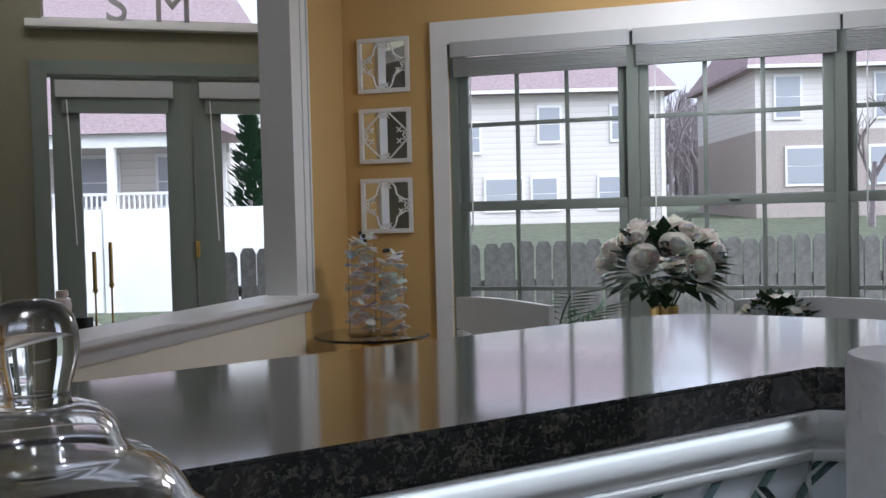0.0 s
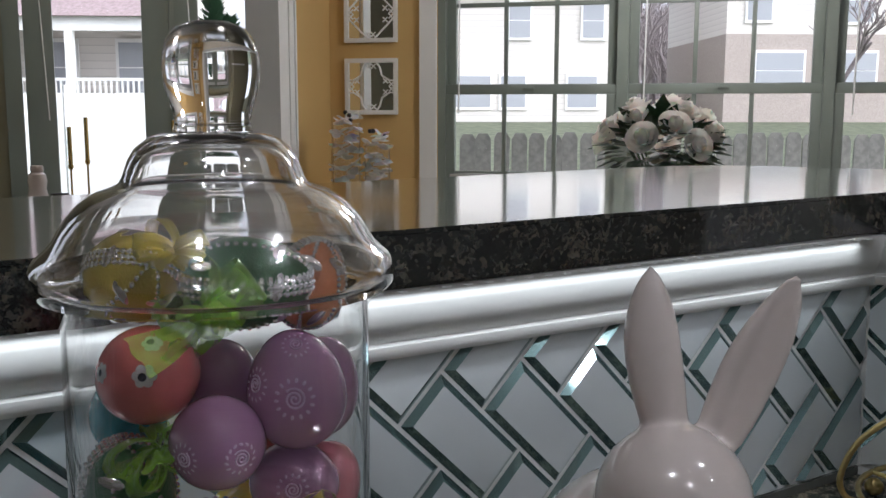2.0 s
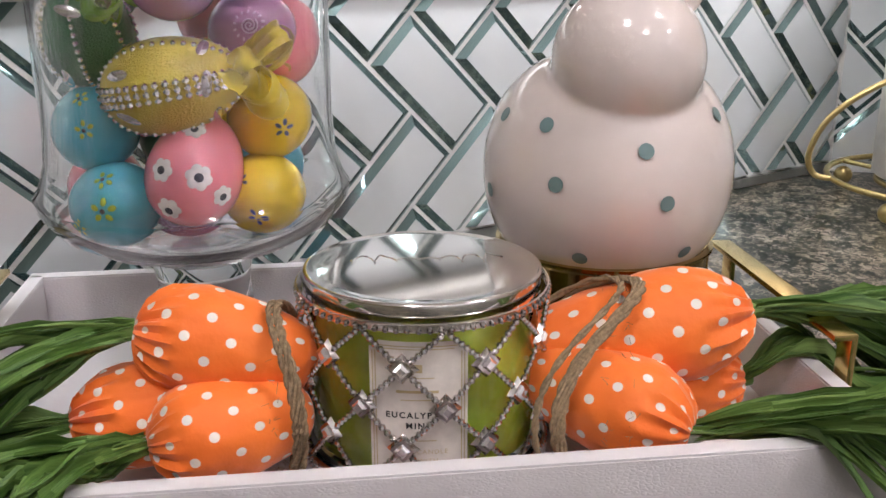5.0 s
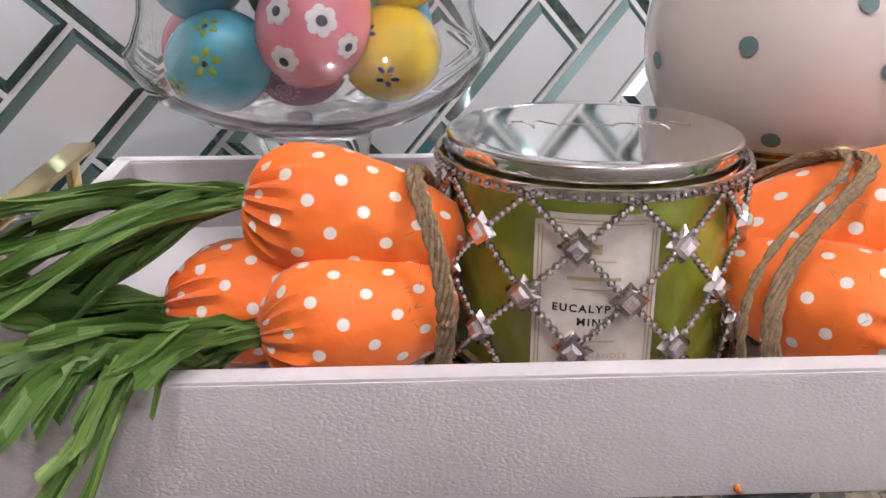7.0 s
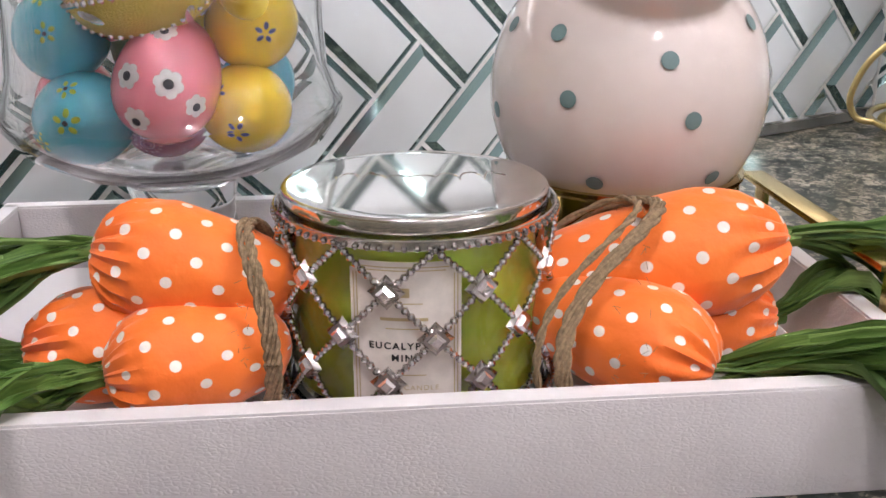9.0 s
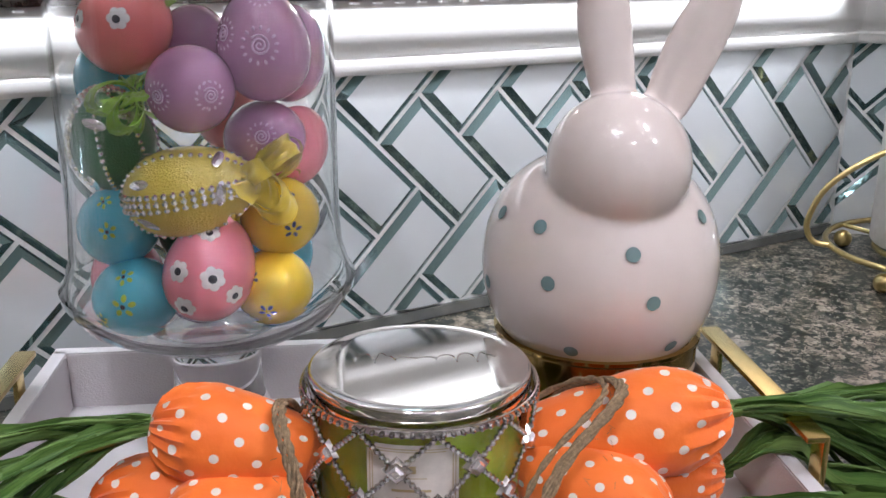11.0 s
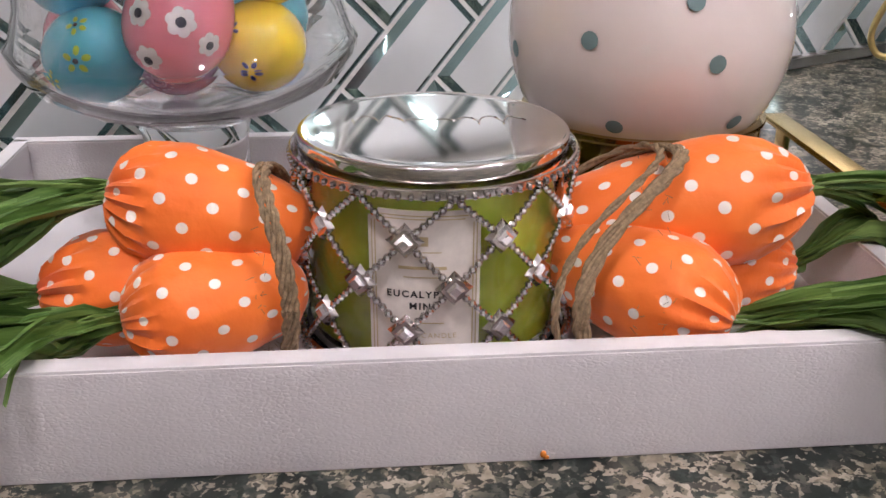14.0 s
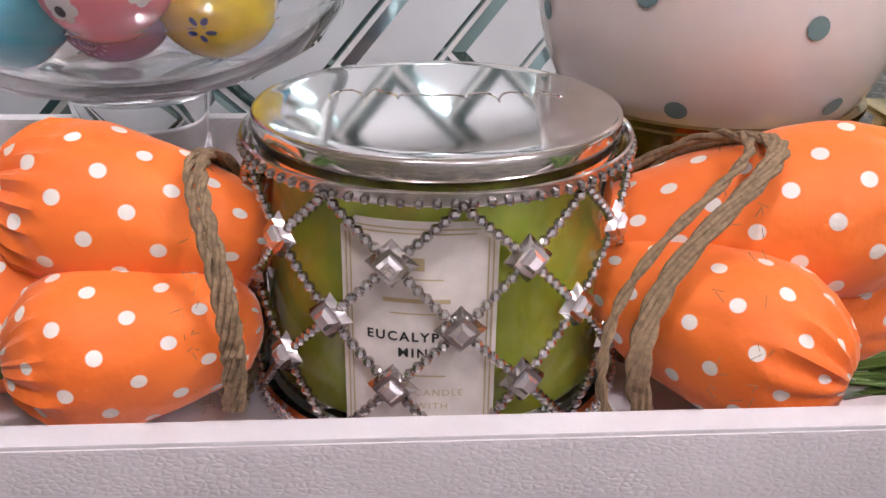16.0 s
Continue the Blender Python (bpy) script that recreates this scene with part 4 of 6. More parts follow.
def polka(name):
    k = Mat(name, (0.9, 0.2, 0.01), 0.62, Sheen_Weight=0.25)
    uv = k.n("UVMap")
    masks = []
    for off in ((0.0, 0.0), (0.5, 0.5)):
        add = k.n("VectorMath")
        add.operation = "ADD"
        add.inputs[1].default_value = (*off, 0)
        fr = k.n("VectorMath")
        fr.operation = "FRACTION"
        sub = k.n("VectorMath")
        sub.operation = "SUBTRACT"
        sub.inputs[1].default_value = (0.5, 0.5, 0)
        ln = k.n("VectorMath")
        ln.operation = "LENGTH"
        k.link(uv.outputs[0], add.inputs[0]).link(add.outputs[0], fr.inputs[0]).link(fr.outputs[0], sub.inputs[0]).link(sub.outputs[0], ln.inputs[0])
        masks.append(k.ramp(ln.outputs["Value"], (0.106, (1, 1, 1)), (0.122, (0, 0, 0))))
    dots_ = k.mix(1.0, masks[0], masks[1], "ADD")
    cloth = k.ramp(k.noise(18), (0.3, (0.92, 0.165, 0.010)), (0.7, (1.0, 0.23, 0.020)))
    k.color(k.mix(dots_, cloth, (0.86, 0.80, 0.74)))
    k.bump(k.noise(70, 4), 0.55, 0.0018)
    return k.m


M_CARROT = polka("orange_polka_cotton")
M_RAFFIA = Mat("green_raffia", (0.05, 0.14, 0.02), 0.55)
geo_r = M_RAFFIA.n("ObjectInfo")
streak = M_RAFFIA.n("TexNoise", Scale=1.0, Detail=4.0, Roughness=0.7)
uv_r, map_r = M_RAFFIA.n("UVMap"), M_RAFFIA.n("Mapping")
map_r.inputs["Scale"].default_value = (7.0, 1.3, 1.0)
M_RAFFIA.link(uv_r.outputs[0], map_r.inputs["Vector"]).link(map_r.outputs[0], streak.inputs["Vector"])
M_RAFFIA.color(M_RAFFIA.mix(0.55, M_RAFFIA.ramp(geo_r.outputs["Random"], (0.0, (0.025, 0.085, 0.010)), (0.6, (0.085, 0.21, 0.03)), (1.0, (0.23, 0.36, 0.085))), M_RAFFIA.ramp(streak.outputs["Fac"], (0.36, (0.012, 0.05, 0.006)), (0.62, (0.21, 0.35, 0.085)))))
M_RAFFIA.bump(streak.outputs["Fac"], 0.5, 0.0008)
M_RAFFIA = M_RAFFIA.m
M_TWINE = simple("jute_twine", (0.33, 0.23, 0.13), 0.85, vary=0.45, scale=500, bump=0.5)
M_THREAD = simple("pale_glue_thread", (0.42, 0.50, 0.42), 0.3)


def carrot(parent, butt, tip, r, seed, tip_r=0.30):
    """A stuffed cotton carrot from its gathered end to its thin end."""
    butt, tip = Vector(butt), Vector(tip)
    axis = tip - butt
    length = axis.length
    turn = axis.to_track_quat("Z", "Y").to_matrix().to_4x4()
    rnd = random.Random(seed)
    prof = [(0.10, 0.020), (0.17, 0.0), (0.30, 0.004), (0.52, 0.030), (0.72, 0.085), (0.89, 0.155), (0.98, 0.245), (1.0, 0.34), (0.98, 0.45), (0.92, 0.57), (0.84, 0.69), (0.73, 0.81), (0.58, 0.92), (tip_r, 0.985), (tip_r * 0.55, 1.0), (0.0, 1.004)]
    pf = []
    for i in range(len(prof) - 1):
        for s in range(4):
            t = s / 4
            pf.append((prof[i][0] + (prof[i + 1][0] - prof[i][0]) * t, prof[i][1] + (prof[i + 1][1] - prof[i][1]) * t))
    pf.append(prof[-1])
    n = 84
    pleats = [(rnd.randint(11, 23), rnd.uniform(0, 6.28), rnd.uniform(0.3, 1)) for _ in range(4)]
    bm = bmesh.new()
    uvl = bm.loops.layers.uv.new("UVMap")
    grid, around = [], 8
    for q, s in pf:
        row = []
        for k in range(n):
            a = 2 * math.pi * k / n
            gather = max(0.0, 1 - max(s + 0.01, 0) / 0.30) ** 1.1
            w = 1 + gather * 0.20 * (sum(am * (1 - 2 * abs(math.sin(m * a / 2 + ph)) ** 0.7) for m, ph, am in pleats) / 1.6)
            nz = noise.noise(Vector((math.cos(a) * 1.7, math.sin(a) * 1.7, s * 5 + seed)))
            w *= 1 + 0.05 * nz + 0.022 * noise.noise(Vector((math.cos(a) * 4.5, math.sin(a) * 4.5, s * 9 + seed)))
            row.append(bm.verts.new((r * q * w * math.cos(a), r * q * w * math.sin(a), length * s)))
        grid.append(row)
    arc = [0.0]
    for i in range(1, len(pf)):
        arc.append(arc[-1] + math.hypot((pf[i][0] - pf[i - 1][0]) * r, (pf[i][1] - pf[i - 1][1]) * length))
    step = 2 * math.pi * r / around
    for i in range(len(pf) - 1):
        for k in range(n):
            try:
                f = bm.faces.new((grid[i][k], grid[i][(k + 1) % n], grid[i + 1][(k + 1) % n], grid[i + 1][k]))
            except ValueError:
                continue
            for lp, (ii, kk) in zip(f.loops, ((i, k), (i, k + 1), (i + 1, k + 1), (i + 1, k))):
                lp[uvl].uv = (kk / n * around + seed * 0.37, arc[ii] / step + seed * 0.21)
    ob = part("carrot", bm, M_CARROT, parent, "stuffed orange cotton carrot with white dots")
    ob.matrix_world = Matrix.Translation(butt) @ turn
    return ob


into_tray = TRAY.inverted()


def greens(parent, root, out, seed, count=20, length=0.085, droop=0.5, fan=0.45, floor=Z_COUNTER + 0.004):
    """Ribbons of paper raffia from a carrot's end; each strip is a part."""
    rnd = random.Random(seed)
    root, out = Vector(root), Vector(out).normalized()
    side0 = out.cross(Vector((0, 0, 1))).normalized()
    up0 = side0.cross(out)
    part("knot", tube([root - out * 0.002, root + out * 0.002, root + out * 0.005], lambda t: 0.0040 - 0.0008 * t, 12), M_THREAD if seed % 3 == 1 else M_RAFFIA, parent).matrix_world = Matrix()
    for k in range(count):
        a, b = rnd.uniform(-1, 1) * fan, rnd.uniform(-0.75, 0.75) * fan
        d = (out + side0 * a + up0 * b).normalized()
        ln = length * rnd.uniform(0.7, 1.1)
        w0 = rnd.choice((0.0012, 0.0016, 0.0021, 0.0027, 0.0036)) * rnd.uniform(0.85, 1.15)
        start = root + side0 * rnd.uniform(-0.003, 0.003) + up0 * rnd.uniform(-0.003, 0.003)
        wide = d.cross(Vector((rnd.uniform(-1, 1), rnd.uniform(-1, 1), 1))).normalized()
        rows, verts = 12, []
        bend = droop * rnd.uniform(0.15, 1.35)
        curl, ph = rnd.uniform(-0.12, 0.12), rnd.uniform(0, 6)
        for i in range(rows):
            s = i / (rows - 1)
            c = start + d * ln * s + Vector((0, 0, -bend * ln * s * s)) + wide * ln * curl * s * s
            lx, ly, _ = into_tray @ c
            inside = min(TW / 2 - TT / 2 - abs(lx), TD / 2 - TT / 2 - abs(ly))
            clear = max(abs(inside) - TT / 2 - 0.001, 0.0)
            c.z = max(c.z, floor + 0.002 * rnd.random(), TRAY_Z + TH + 0.0035 + 0.002 * rnd.random() - clear * (0.75 if inside > 0 else 1.1))
            w = w0 * (0.40 + 0.75 * min(s * 2.2, 1.0) ** 0.8) * (0.8 + 0.35 * math.sin(11 * s + 2 * ph) ** 2)
            nrm = wide.cross(d)
            for j in range(5):
                u = j / 4 - 0.5
                verts.append(c + wide * (2 * w * u) + nrm * (w * 0.5 * math.cos(3.1 * j + ph + 7 * s) + 0.9 * w * (4 * u * u)) + nrm * (0.0022 * math.sin(9 * s + ph) * s))
        bm = mesh_of(verts, [(i * 5 + j, i * 5 + j + 1, i * 5 + j + 6, i * 5 + j + 5) for i in range(rows - 1) for j in range(4)])
        bm.verts.index_update()
        uvl = bm.loops.layers.uv.new("UVMap")
        for f in bm.faces:
            for lp in f.loops:
                lp[uvl].uv = (lp.vert.index % 5 / 4 + k * 3.7, lp.vert.index // 5 / 11 + seed)
        leaf = part("leaf", bm, M_RAFFIA, parent)
        leaf.matrix_world = Matrix()


def twine(parent, centre, axis, hull, seed, strands=3, lean=0.0, bow=0.0, swell=1.0):
    """Cord wound round a bundle; hull: (right, up) offsets that the cord passes."""
    axis = Vector(axis).normalized()
    side = axis.cross(Vector((0, 0, 1))).normalized()
    up = side.cross(axis)
    rnd = random.Random(seed)
    loop = [Vector(centre) + (side * x + up * y) * swell for x, y in hull]
    ring_ = smooth_path(loop + [loop[0]], 10)[:-1]
    for s in range(strands):
        shift = axis * (0.0017 * s + (0.0055 if s == strands - 1 and strands > 3 else 0))
        tilt = lean + rnd.uniform(-0.02, 0.02)
        bm = bmesh.new()
        dense = ring_ + ring_[:1]
        for ply in range(2):
            pts = []
            for i, p in enumerate(dense):
                out = (p - Vector(centre)).normalized()
                a = i * 0.9 + math.pi * ply
                pts.append(p + shift + axis * (tilt * (p - Vector(centre)).dot(up) + bow * (1 - ((p - Vector(centre)).dot(up) / 0.04) ** 2)) + out * (0.0007 * math.cos(a) + 0.0007) + axis * 0.0008 * math.sin(a))
            tube(pts, 0.00095, 6, bm)
        for _ in range(24):
            p = rnd.choice(dense) + shift
            d = Vector((rnd.uniform(-1, 1), rnd.uniform(-1, 1), rnd.uniform(-1, 1))).normalized()
            tube([p, p + d * rnd.uniform(0.002, 0.004)], 0.00010, 3, bm)
        part("twine", bm, M_TWINE, parent).matrix_world = Matrix()


def bundle(label, tops, seed):
    ob = thing("carrot_bundle", pose(tops[0][0][0], tops[0][0][1], FLOOR_Z), label, "carrot bundle", "bundles of carrots in the tray")
    bpy.context.view_layer.update()
    for i, (butt, tip, r, out, kw) in enumerate(tops):
        c = carrot(ob, butt, tip, r, seed + i)
        bpy.context.view_layer.update()
        greens(c, butt, out, seed * 3 + i, **kw)
    return ob


left = bundle("three dotted orange cotton carrots tied with jute twine, green tops", [
    ((-0.0808, -0.1980, 0.9675), (-0.0140, -0.2310, 0.9510), 0.0232, (-1, 0.25, -0.02), dict(length=0.095, droop=0.42, fan=0.24, count=26)),
    ((-0.0860, -0.2238, 0.9285), (-0.0220, -0.2400, 0.9350), 0.0225, (-0.86, -0.42, 0.30), dict(length=0.088, droop=0.50, fan=0.34, count=30)),
    ((-0.1083, -0.1885, 0.9290), (-0.0250, -0.2200, 0.9330), 0.0222, (-1, 0.10, 0.12), dict(length=0.095, droop=0.40, fan=0.24, count=22))], 3)
right = bundle("three dotted orange cotton carrots tied with twine, green tops overhanging", [
    ((0.1600, -0.3060, 0.9630), (0.0690, -0.2560, 0.9440), 0.0258, (1, -0.42, -0.06), dict(length=0.120, droop=0.45, fan=0.30, count=32)),
    ((0.1060, -0.3280, 0.9275), (0.0700, -0.2610, 0.9400), 0.0232, (0.62, -0.72, 0.34), dict(length=0.112, droop=0.58, fan=0.34, count=40)),
    ((0.1650, -0.3000, 0.9260), (0.0900, -0.2650, 0.9280), 0.0225, (1, -0.45, 0.0), dict(length=0.100, droop=0.4, fan=0.35, count=24))], 7)
bpy.context.view_layer.update()
twine(left, (-0.0325, -0.2270, 0.9400), (0.875, -0.45, 0.0), [(0.0290, -0.004), (0.0270, 0.012), (0.0190, 0.030), (0.004, 0.0385), (-0.014, 0.032), (-0.028, 0.000), (-0.024, -0.024), (0.0, -0.031), (0.023, -0.024)], 1, 3, -0.03, 0.010, 0.97)
twine(right, (0.0985, -0.2873, 0.9365), (-0.875, 0.48, 0.06), [(0.034, 0.002), (0.020, 0.036), (0.0, 0.0440), (-0.018, 0.036), (-0.033, 0.014), (-0.0415, -0.006), (-0.034, -0.028), (0.0, -0.036), (0.028, -0.026)], 2, 4, -0.03, 0.029, 1.01)

# ---- paper towel on a gold wire stand ----
SX, SY = 0.628, -0.110
stand = thing("paper_towel_stand", pose(SX, SY, Z_COUNTER), "gold wire paper towel stand with ball feet on the countertop", "paper towel holder")
for rr, zz in ((0.097, 0.022), (0.055, 0.019)):
    part("ring", tube([(rr * math.cos(2 * math.pi * k / 48), rr * math.sin(2 * math.pi * k / 48), zz) for k in range(48)], 0.0027, 10, closed=True), M_GOLDWIRE, stand)
for k in range(4):
    a = radians(97 + 90 * k)
    part("foot", ball(0.0085, (0.094 * math.cos(a), 0.094 * math.sin(a), 0.0086), n=18), M_GOLDWIRE, stand)
    part("spoke", tube([(0.0, 0.0, 0.019), (0.097 * math.cos(a), 0.097 * math.sin(a), 0.022)], 0.0022, 8), M_GOLDWIRE, stand)
part("arm", tube(smooth_path([(-0.080, 0.056, 0.022), (-0.092, 0.065, 0.026), (-0.097, 0.068, 0.045), (-0.083, 0.059, 0.078), (-0.047, 0.033, 0.108), (0.0, 0.0, 0.122)], 10), 0.0027, 10), M_GOLDWIRE, stand)
part("pole", tube([(0, 0, 0.019), (0, 0, 0.33)], 0.0035, 10), M_GOLDWIRE, stand)
part("finial", ball(0.0095, (0, 0, 0.335), n=18), M_GOLDWIRE, stand)
k = Mat("paper_towel", (0.82, 0.80, 0.79), 0.9)
vv = k.n("TexVoronoi", Scale=110.0)
k.link(k.place(), vv.inputs["Vector"])
k.bump(vv.outputs["Distance"], 0.7, 0.0015)
roll = thing("paper_towel_roll", pose(SX, SY, Z_COUNTER + 0.0245), "white embossed paper towel roll on the stand", "paper towel")
part("paper_sheet", lathe([(0.019, 0.0), (0.058, 0.0), (0.0605, 0.003), (0.0605, 0.277), (0.058, 0.280), (0.019, 0.280)], 56, close=True), k.m, roll)
part("cardboard_core", lathe([(0.0165, 0.001), (0.0185, 0.001), (0.0185, 0.2795), (0.0165, 0.2795)], 32, close=True), simple("brown_card", (0.30, 0.20, 0.11), 0.8), roll)

# ---- dining corner and living room ----
WIN = pose(2.866, 2.967, -0.030, 0, 0, -45)      # x along the window wall, y outwards
CEIL = 3.3


def wall_piece(name, m, size, centre, mat, label, category="wall"):
    ob = part(name, box(size, centre), mat, smooth=False)
    ob.matrix_world = m
    return tagged(ob, label, category, kind="structure")


def span(name, m, x0, x1, y0, y1, z0, z1, mat, label, category="wall"):
    return wall_piece(name, m, (x1 - x0, y1 - y0, z1 - z0), ((x0 + x1) / 2, (y0 + y1) / 2, (z0 + z1) / 2), mat, label, category)


W0, W1, WZ0, WZ1 = -0.853, 1.90, 0.56, 2.204
span("wall_window_left", WIN, -1.43, W0, 0, 0.16, 0, CEIL, M_YELLOW_WALL, "ochre painted wall beside the windows")
span("wall_window_right", WIN, W1, 3.6, 0, 0.16, 0, CEIL, M_YELLOW_WALL, "ochre painted wall beside the windows")
span("wall_window_top", WIN, W0, W1, 0, 0.16, WZ1, CEIL, M_YELLOW_WALL, "ochre painted wall above the windows")
span("wall_window_bottom", WIN, W0, W1, 0, 0.16, 0, WZ0, M_YELLOW_WALL, "ochre painted wall below the windows")

# triple window
for n, (g0, g1) in enumerate(((-0.770, -0.026), (0.119, 0.894), (1.035, 1.810))):
    wn_ = thing("window_%d" % (n + 1), WIN, "taupe double-hung window with divided panes and raised blind", "window", "dining windows", "structure")
    for nm, z0, z1, y in (("upper_sash", 1.425, 2.19, 0.075), ("lower_sash", 0.60, 1.375, 0.040)):
        bm = bmesh.new()
        f = 0.045
        box((g1 - g0 + 2 * f, 0.034, f), ((g0 + g1) / 2, y, z0 - f / 2), 0.004, bm=bm)
        box((g1 - g0 + 2 * f, 0.034, f), ((g0 + g1) / 2, y, z1 + f / 2), 0.004, bm=bm)
        for gx in (g0 - f / 2, g1 + f / 2):
            box((f, 0.034, z1 - z0), (gx, y, (z0 + z1) / 2), 0.004, bm=bm)
        sash = part(nm, bm, M_SASH, wn_)
        for k in (1, 2):
            part("muntin", box((0.021, 0.016, z1 - z0), (g0 + (g1 - g0) * k / 3, y, (z0 + z1) / 2), 0.003), M_SASH, sash)
        part("muntin", box((g1 - g0, 0.0165, 0.021), ((g0 + g1) / 2, y, (z0 + z1) / 2), 0.003), M_SASH, sash)
        pane = part("pane", box((g1 - g0, 0.003, z1 - z0), ((g0 + g1) / 2, y + 0.004, (z0 + z1) / 2)), M_GLASS_PANE, sash, smooth=False)
        pane.visible_shadow = False
    part("sash_lock", box((0.05, 0.02, 0.012), ((g0 + g1) / 2, 0.02, 1.405), 0.004), M_SASH, wn_)
    part("cord", tube([(g0 + 0.035, -0.015, 2.1), (g0 + 0.03, -0.015, 1.28)], 0.004, 6), M_WHITE_TRIM, wn_, "white blind wand")
    blind = thing("window_blind", WIN, "white slatted wooden blind raised to the top of the window", "blind", "raised blinds")
    part("valance", box((g1 - g0 + 0.13, 0.02, 0.075), ((g0 + g1) / 2, -0.022, 2.175), 0.004), M_BLIND, blind)
    for k in range(11):
        part("slat", box((g1 - g0 + 0.10, 0.045, 0.0045), ((g0 + g1) / 2, -0.008 - 0.003 * (k % 3), 2.045 + 0.0085 * k), 0.001), M_BLIND, blind)
for m0, m1 in ((-0.853, -0.815), (0.019, 0.074), (0.939, 0.990), (1.855, 1.90)):
    span("window_post", WIN, m0, m1, 0.012, 0.11, WZ0, WZ1, M_SASH, "taupe mullion between the windows", "window frame")
cas = M_WHITE_TRIM
span("casing", WIN, W0 - 0.085, W0, -0.022, -0.002, WZ0 - 0.08, WZ1 + 0.10, cas, "white window casing", "trim")
span("casing", WIN, W1, W1 + 0.085, -0.022, -0.002, WZ0 - 0.08, WZ1 + 0.10, cas, "white window casing", "trim")
span("casing", WIN, W0 - 0.085, W1 + 0.085, -0.024, -0.0025, WZ1 + 0.001, WZ1 + 0.115, cas, "white window head casing", "trim")
span("casing", WIN, W0 - 0.10, W1 + 0.10, -0.05, 0.012, WZ0 - 0.03, WZ0, cas, "white window sill", "trim")

# three square mirrors
M_FRET = painted("silver_white_fretwork", (0.80, 0.80, 0.78), 0.3)
for n, zc in enumerate((2.126, 1.770, 1.415)):
    mir = thing("wall_mirror", WIN @ pose(-1.19, -0.004, zc), "square mirror in a white fretwork frame hung on the ochre wall", "mirror", "three square mirrors")
    part("glass", box((0.25, 0.006, 0.25), (0, -0.006, 0)), M_MIRROR, mir, smooth=False)
    bm = bmesh.new()
    h, w = 0.139, 0.022
    for s in (-1, 1):
        box((2 * h, 0.016, w), (0, -0.011, s * (h - w / 2)), 0.003, bm=bm)
        box((w, 0.0158, 2 * h - 2 * w), (s * (h - w / 2), -0.011, 0), 0.003, bm=bm)
    part("frame", bm, M_FRET, mir)
    bm = bmesh.new()
    for s in (-1, 1):
        for q in (-1, 1):
            pts = [(s * 0.118, -0.012, q * 0.03), (s * 0.095, -0.012, q * 0.03), (s * 0.055, -0.012, q * 0.055), (s * 0.045, -0.012, q * 0.095), (s * 0.028, -0.012, q * 0.118)]
            if n == 1:
                pts = [(s * 0.118, -0.012, q * 0.02), (s * 0.02, -0.012, q * 0.118)]
            tube(pts, 0.0045, 6, bm)
            for c in ((s * 0.075, q * 0.028), (s * 0.105, q * 0.012), (s * 0.012, q * 0.10)):
                tube([(c[0] - 0.012, -0.012, c[1] - 0.012), (c[0] + 0.012, -0.012, c[1] + 0.012)], 0.003, 5, bm)
                tube([(c[0] - 0.012, -0.012, c[1] + 0.012), (c[0] + 0.012, -0.012, c[1] - 0.012)], 0.003, 5, bm)
    part("fretwork", bm, M_FRET, mir)

# partition at 45 degrees with an opening, a post and a ledge
PAR = pose(1.479, 3.578, -0.020, 0, 0, 45)       # x towards the window corner
span("wall_partition", PAR, 0.0, 0.545, 0.0, 0.14, 0, CEIL, M_YELLOW_WALL, "ochre painted wall between the windows and the opening")
span("wall_half", PAR, -3.4, 0.0, 0.002, 0.138, 0, 0.955, M_CREAM_WALL, "cream painted half wall under the opening")
ledge = part("ledge", extrude_profile([(-0.05, 1.0), (-0.052, 0.985), (-0.045, 0.972), (-0.028, 0.965), (-0.020, 0.950), (-0.012, 0.925), (-0.004, 0.915), (-0.002, 0.95), (0.145, 0.95), (0.18, 0.965), (0.18, 1.0)], 3.44), M_WHITE_TRIM)
ledge.matrix_world = PAR @ pose(-3.4, 0, 0)
tagged(ledge, "white moulded ledge on the half wall", "ledge", kind="structure")
post = part("post", box((0.10, 0.16, CEIL - 1.0), (-0.051, 0.07, 1.0 + (CEIL - 1.0) / 2)), M_WHITE_TRIM, smooth=False)
post.matrix_world = PAR
tagged(post, "white cased post at the end of the opening", "post", kind="structure")
span("casing", PAR, 0.0, 0.05, -0.016, -0.002, 1.0, CEIL, M_WHITE_TRIM, "white casing beside the opening", "trim")
span("casing", PAR, 0.05, 0.065, -0.024, -0.002, 1.0, CEIL, M_WHITE_TRIM, "white casing bead", "trim")

# french door wall
DOOR = pose(0.566, 5.410, -0.040, 0, 0, -12.6)
D0, D1, DZ = 0.02, 1.70, 2.255
span("wall_door_left", DOOR, -2.2, D0, 0, 0.15, 0, 3.6, M_TAUPE_WALL, "taupe wall beside the french doors")
span("wall_door_right", DOOR, D1, 2.6, 0, 0.15, 0, 3.6, M_TAUPE_WALL, "taupe wall beside the french doors")
span("wall_door_top", DOOR, D0, D1, 0, 0.15, DZ, 2.56, M_TAUPE_WALL, "taupe wall above the french doors")
span("wall_door_top", DOOR, D0, D1, 0, 0.15, 3.15, 3.6, M_TAUPE_WALL, "taupe wall above the transom")
tr = thing("window_4", DOOR, "white framed transom window above the french doors", "window", kind="structure")
part("sill", box((D1 - D0 + 0.16, 0.10, 0.045), ((D0 + D1) / 2, -0.03, 2.535), 0.006), M_WHITE_TRIM, tr)
part("frame", box((D1 - D0, 0.04, 0.03), ((D0 + D1) / 2, 0.06, 2.577), 0.003), M_WHITE_TRIM, tr)
M_LETTER = simple("pewter_letter", (0.30, 0.29, 0.28), 0.4, 0.5)
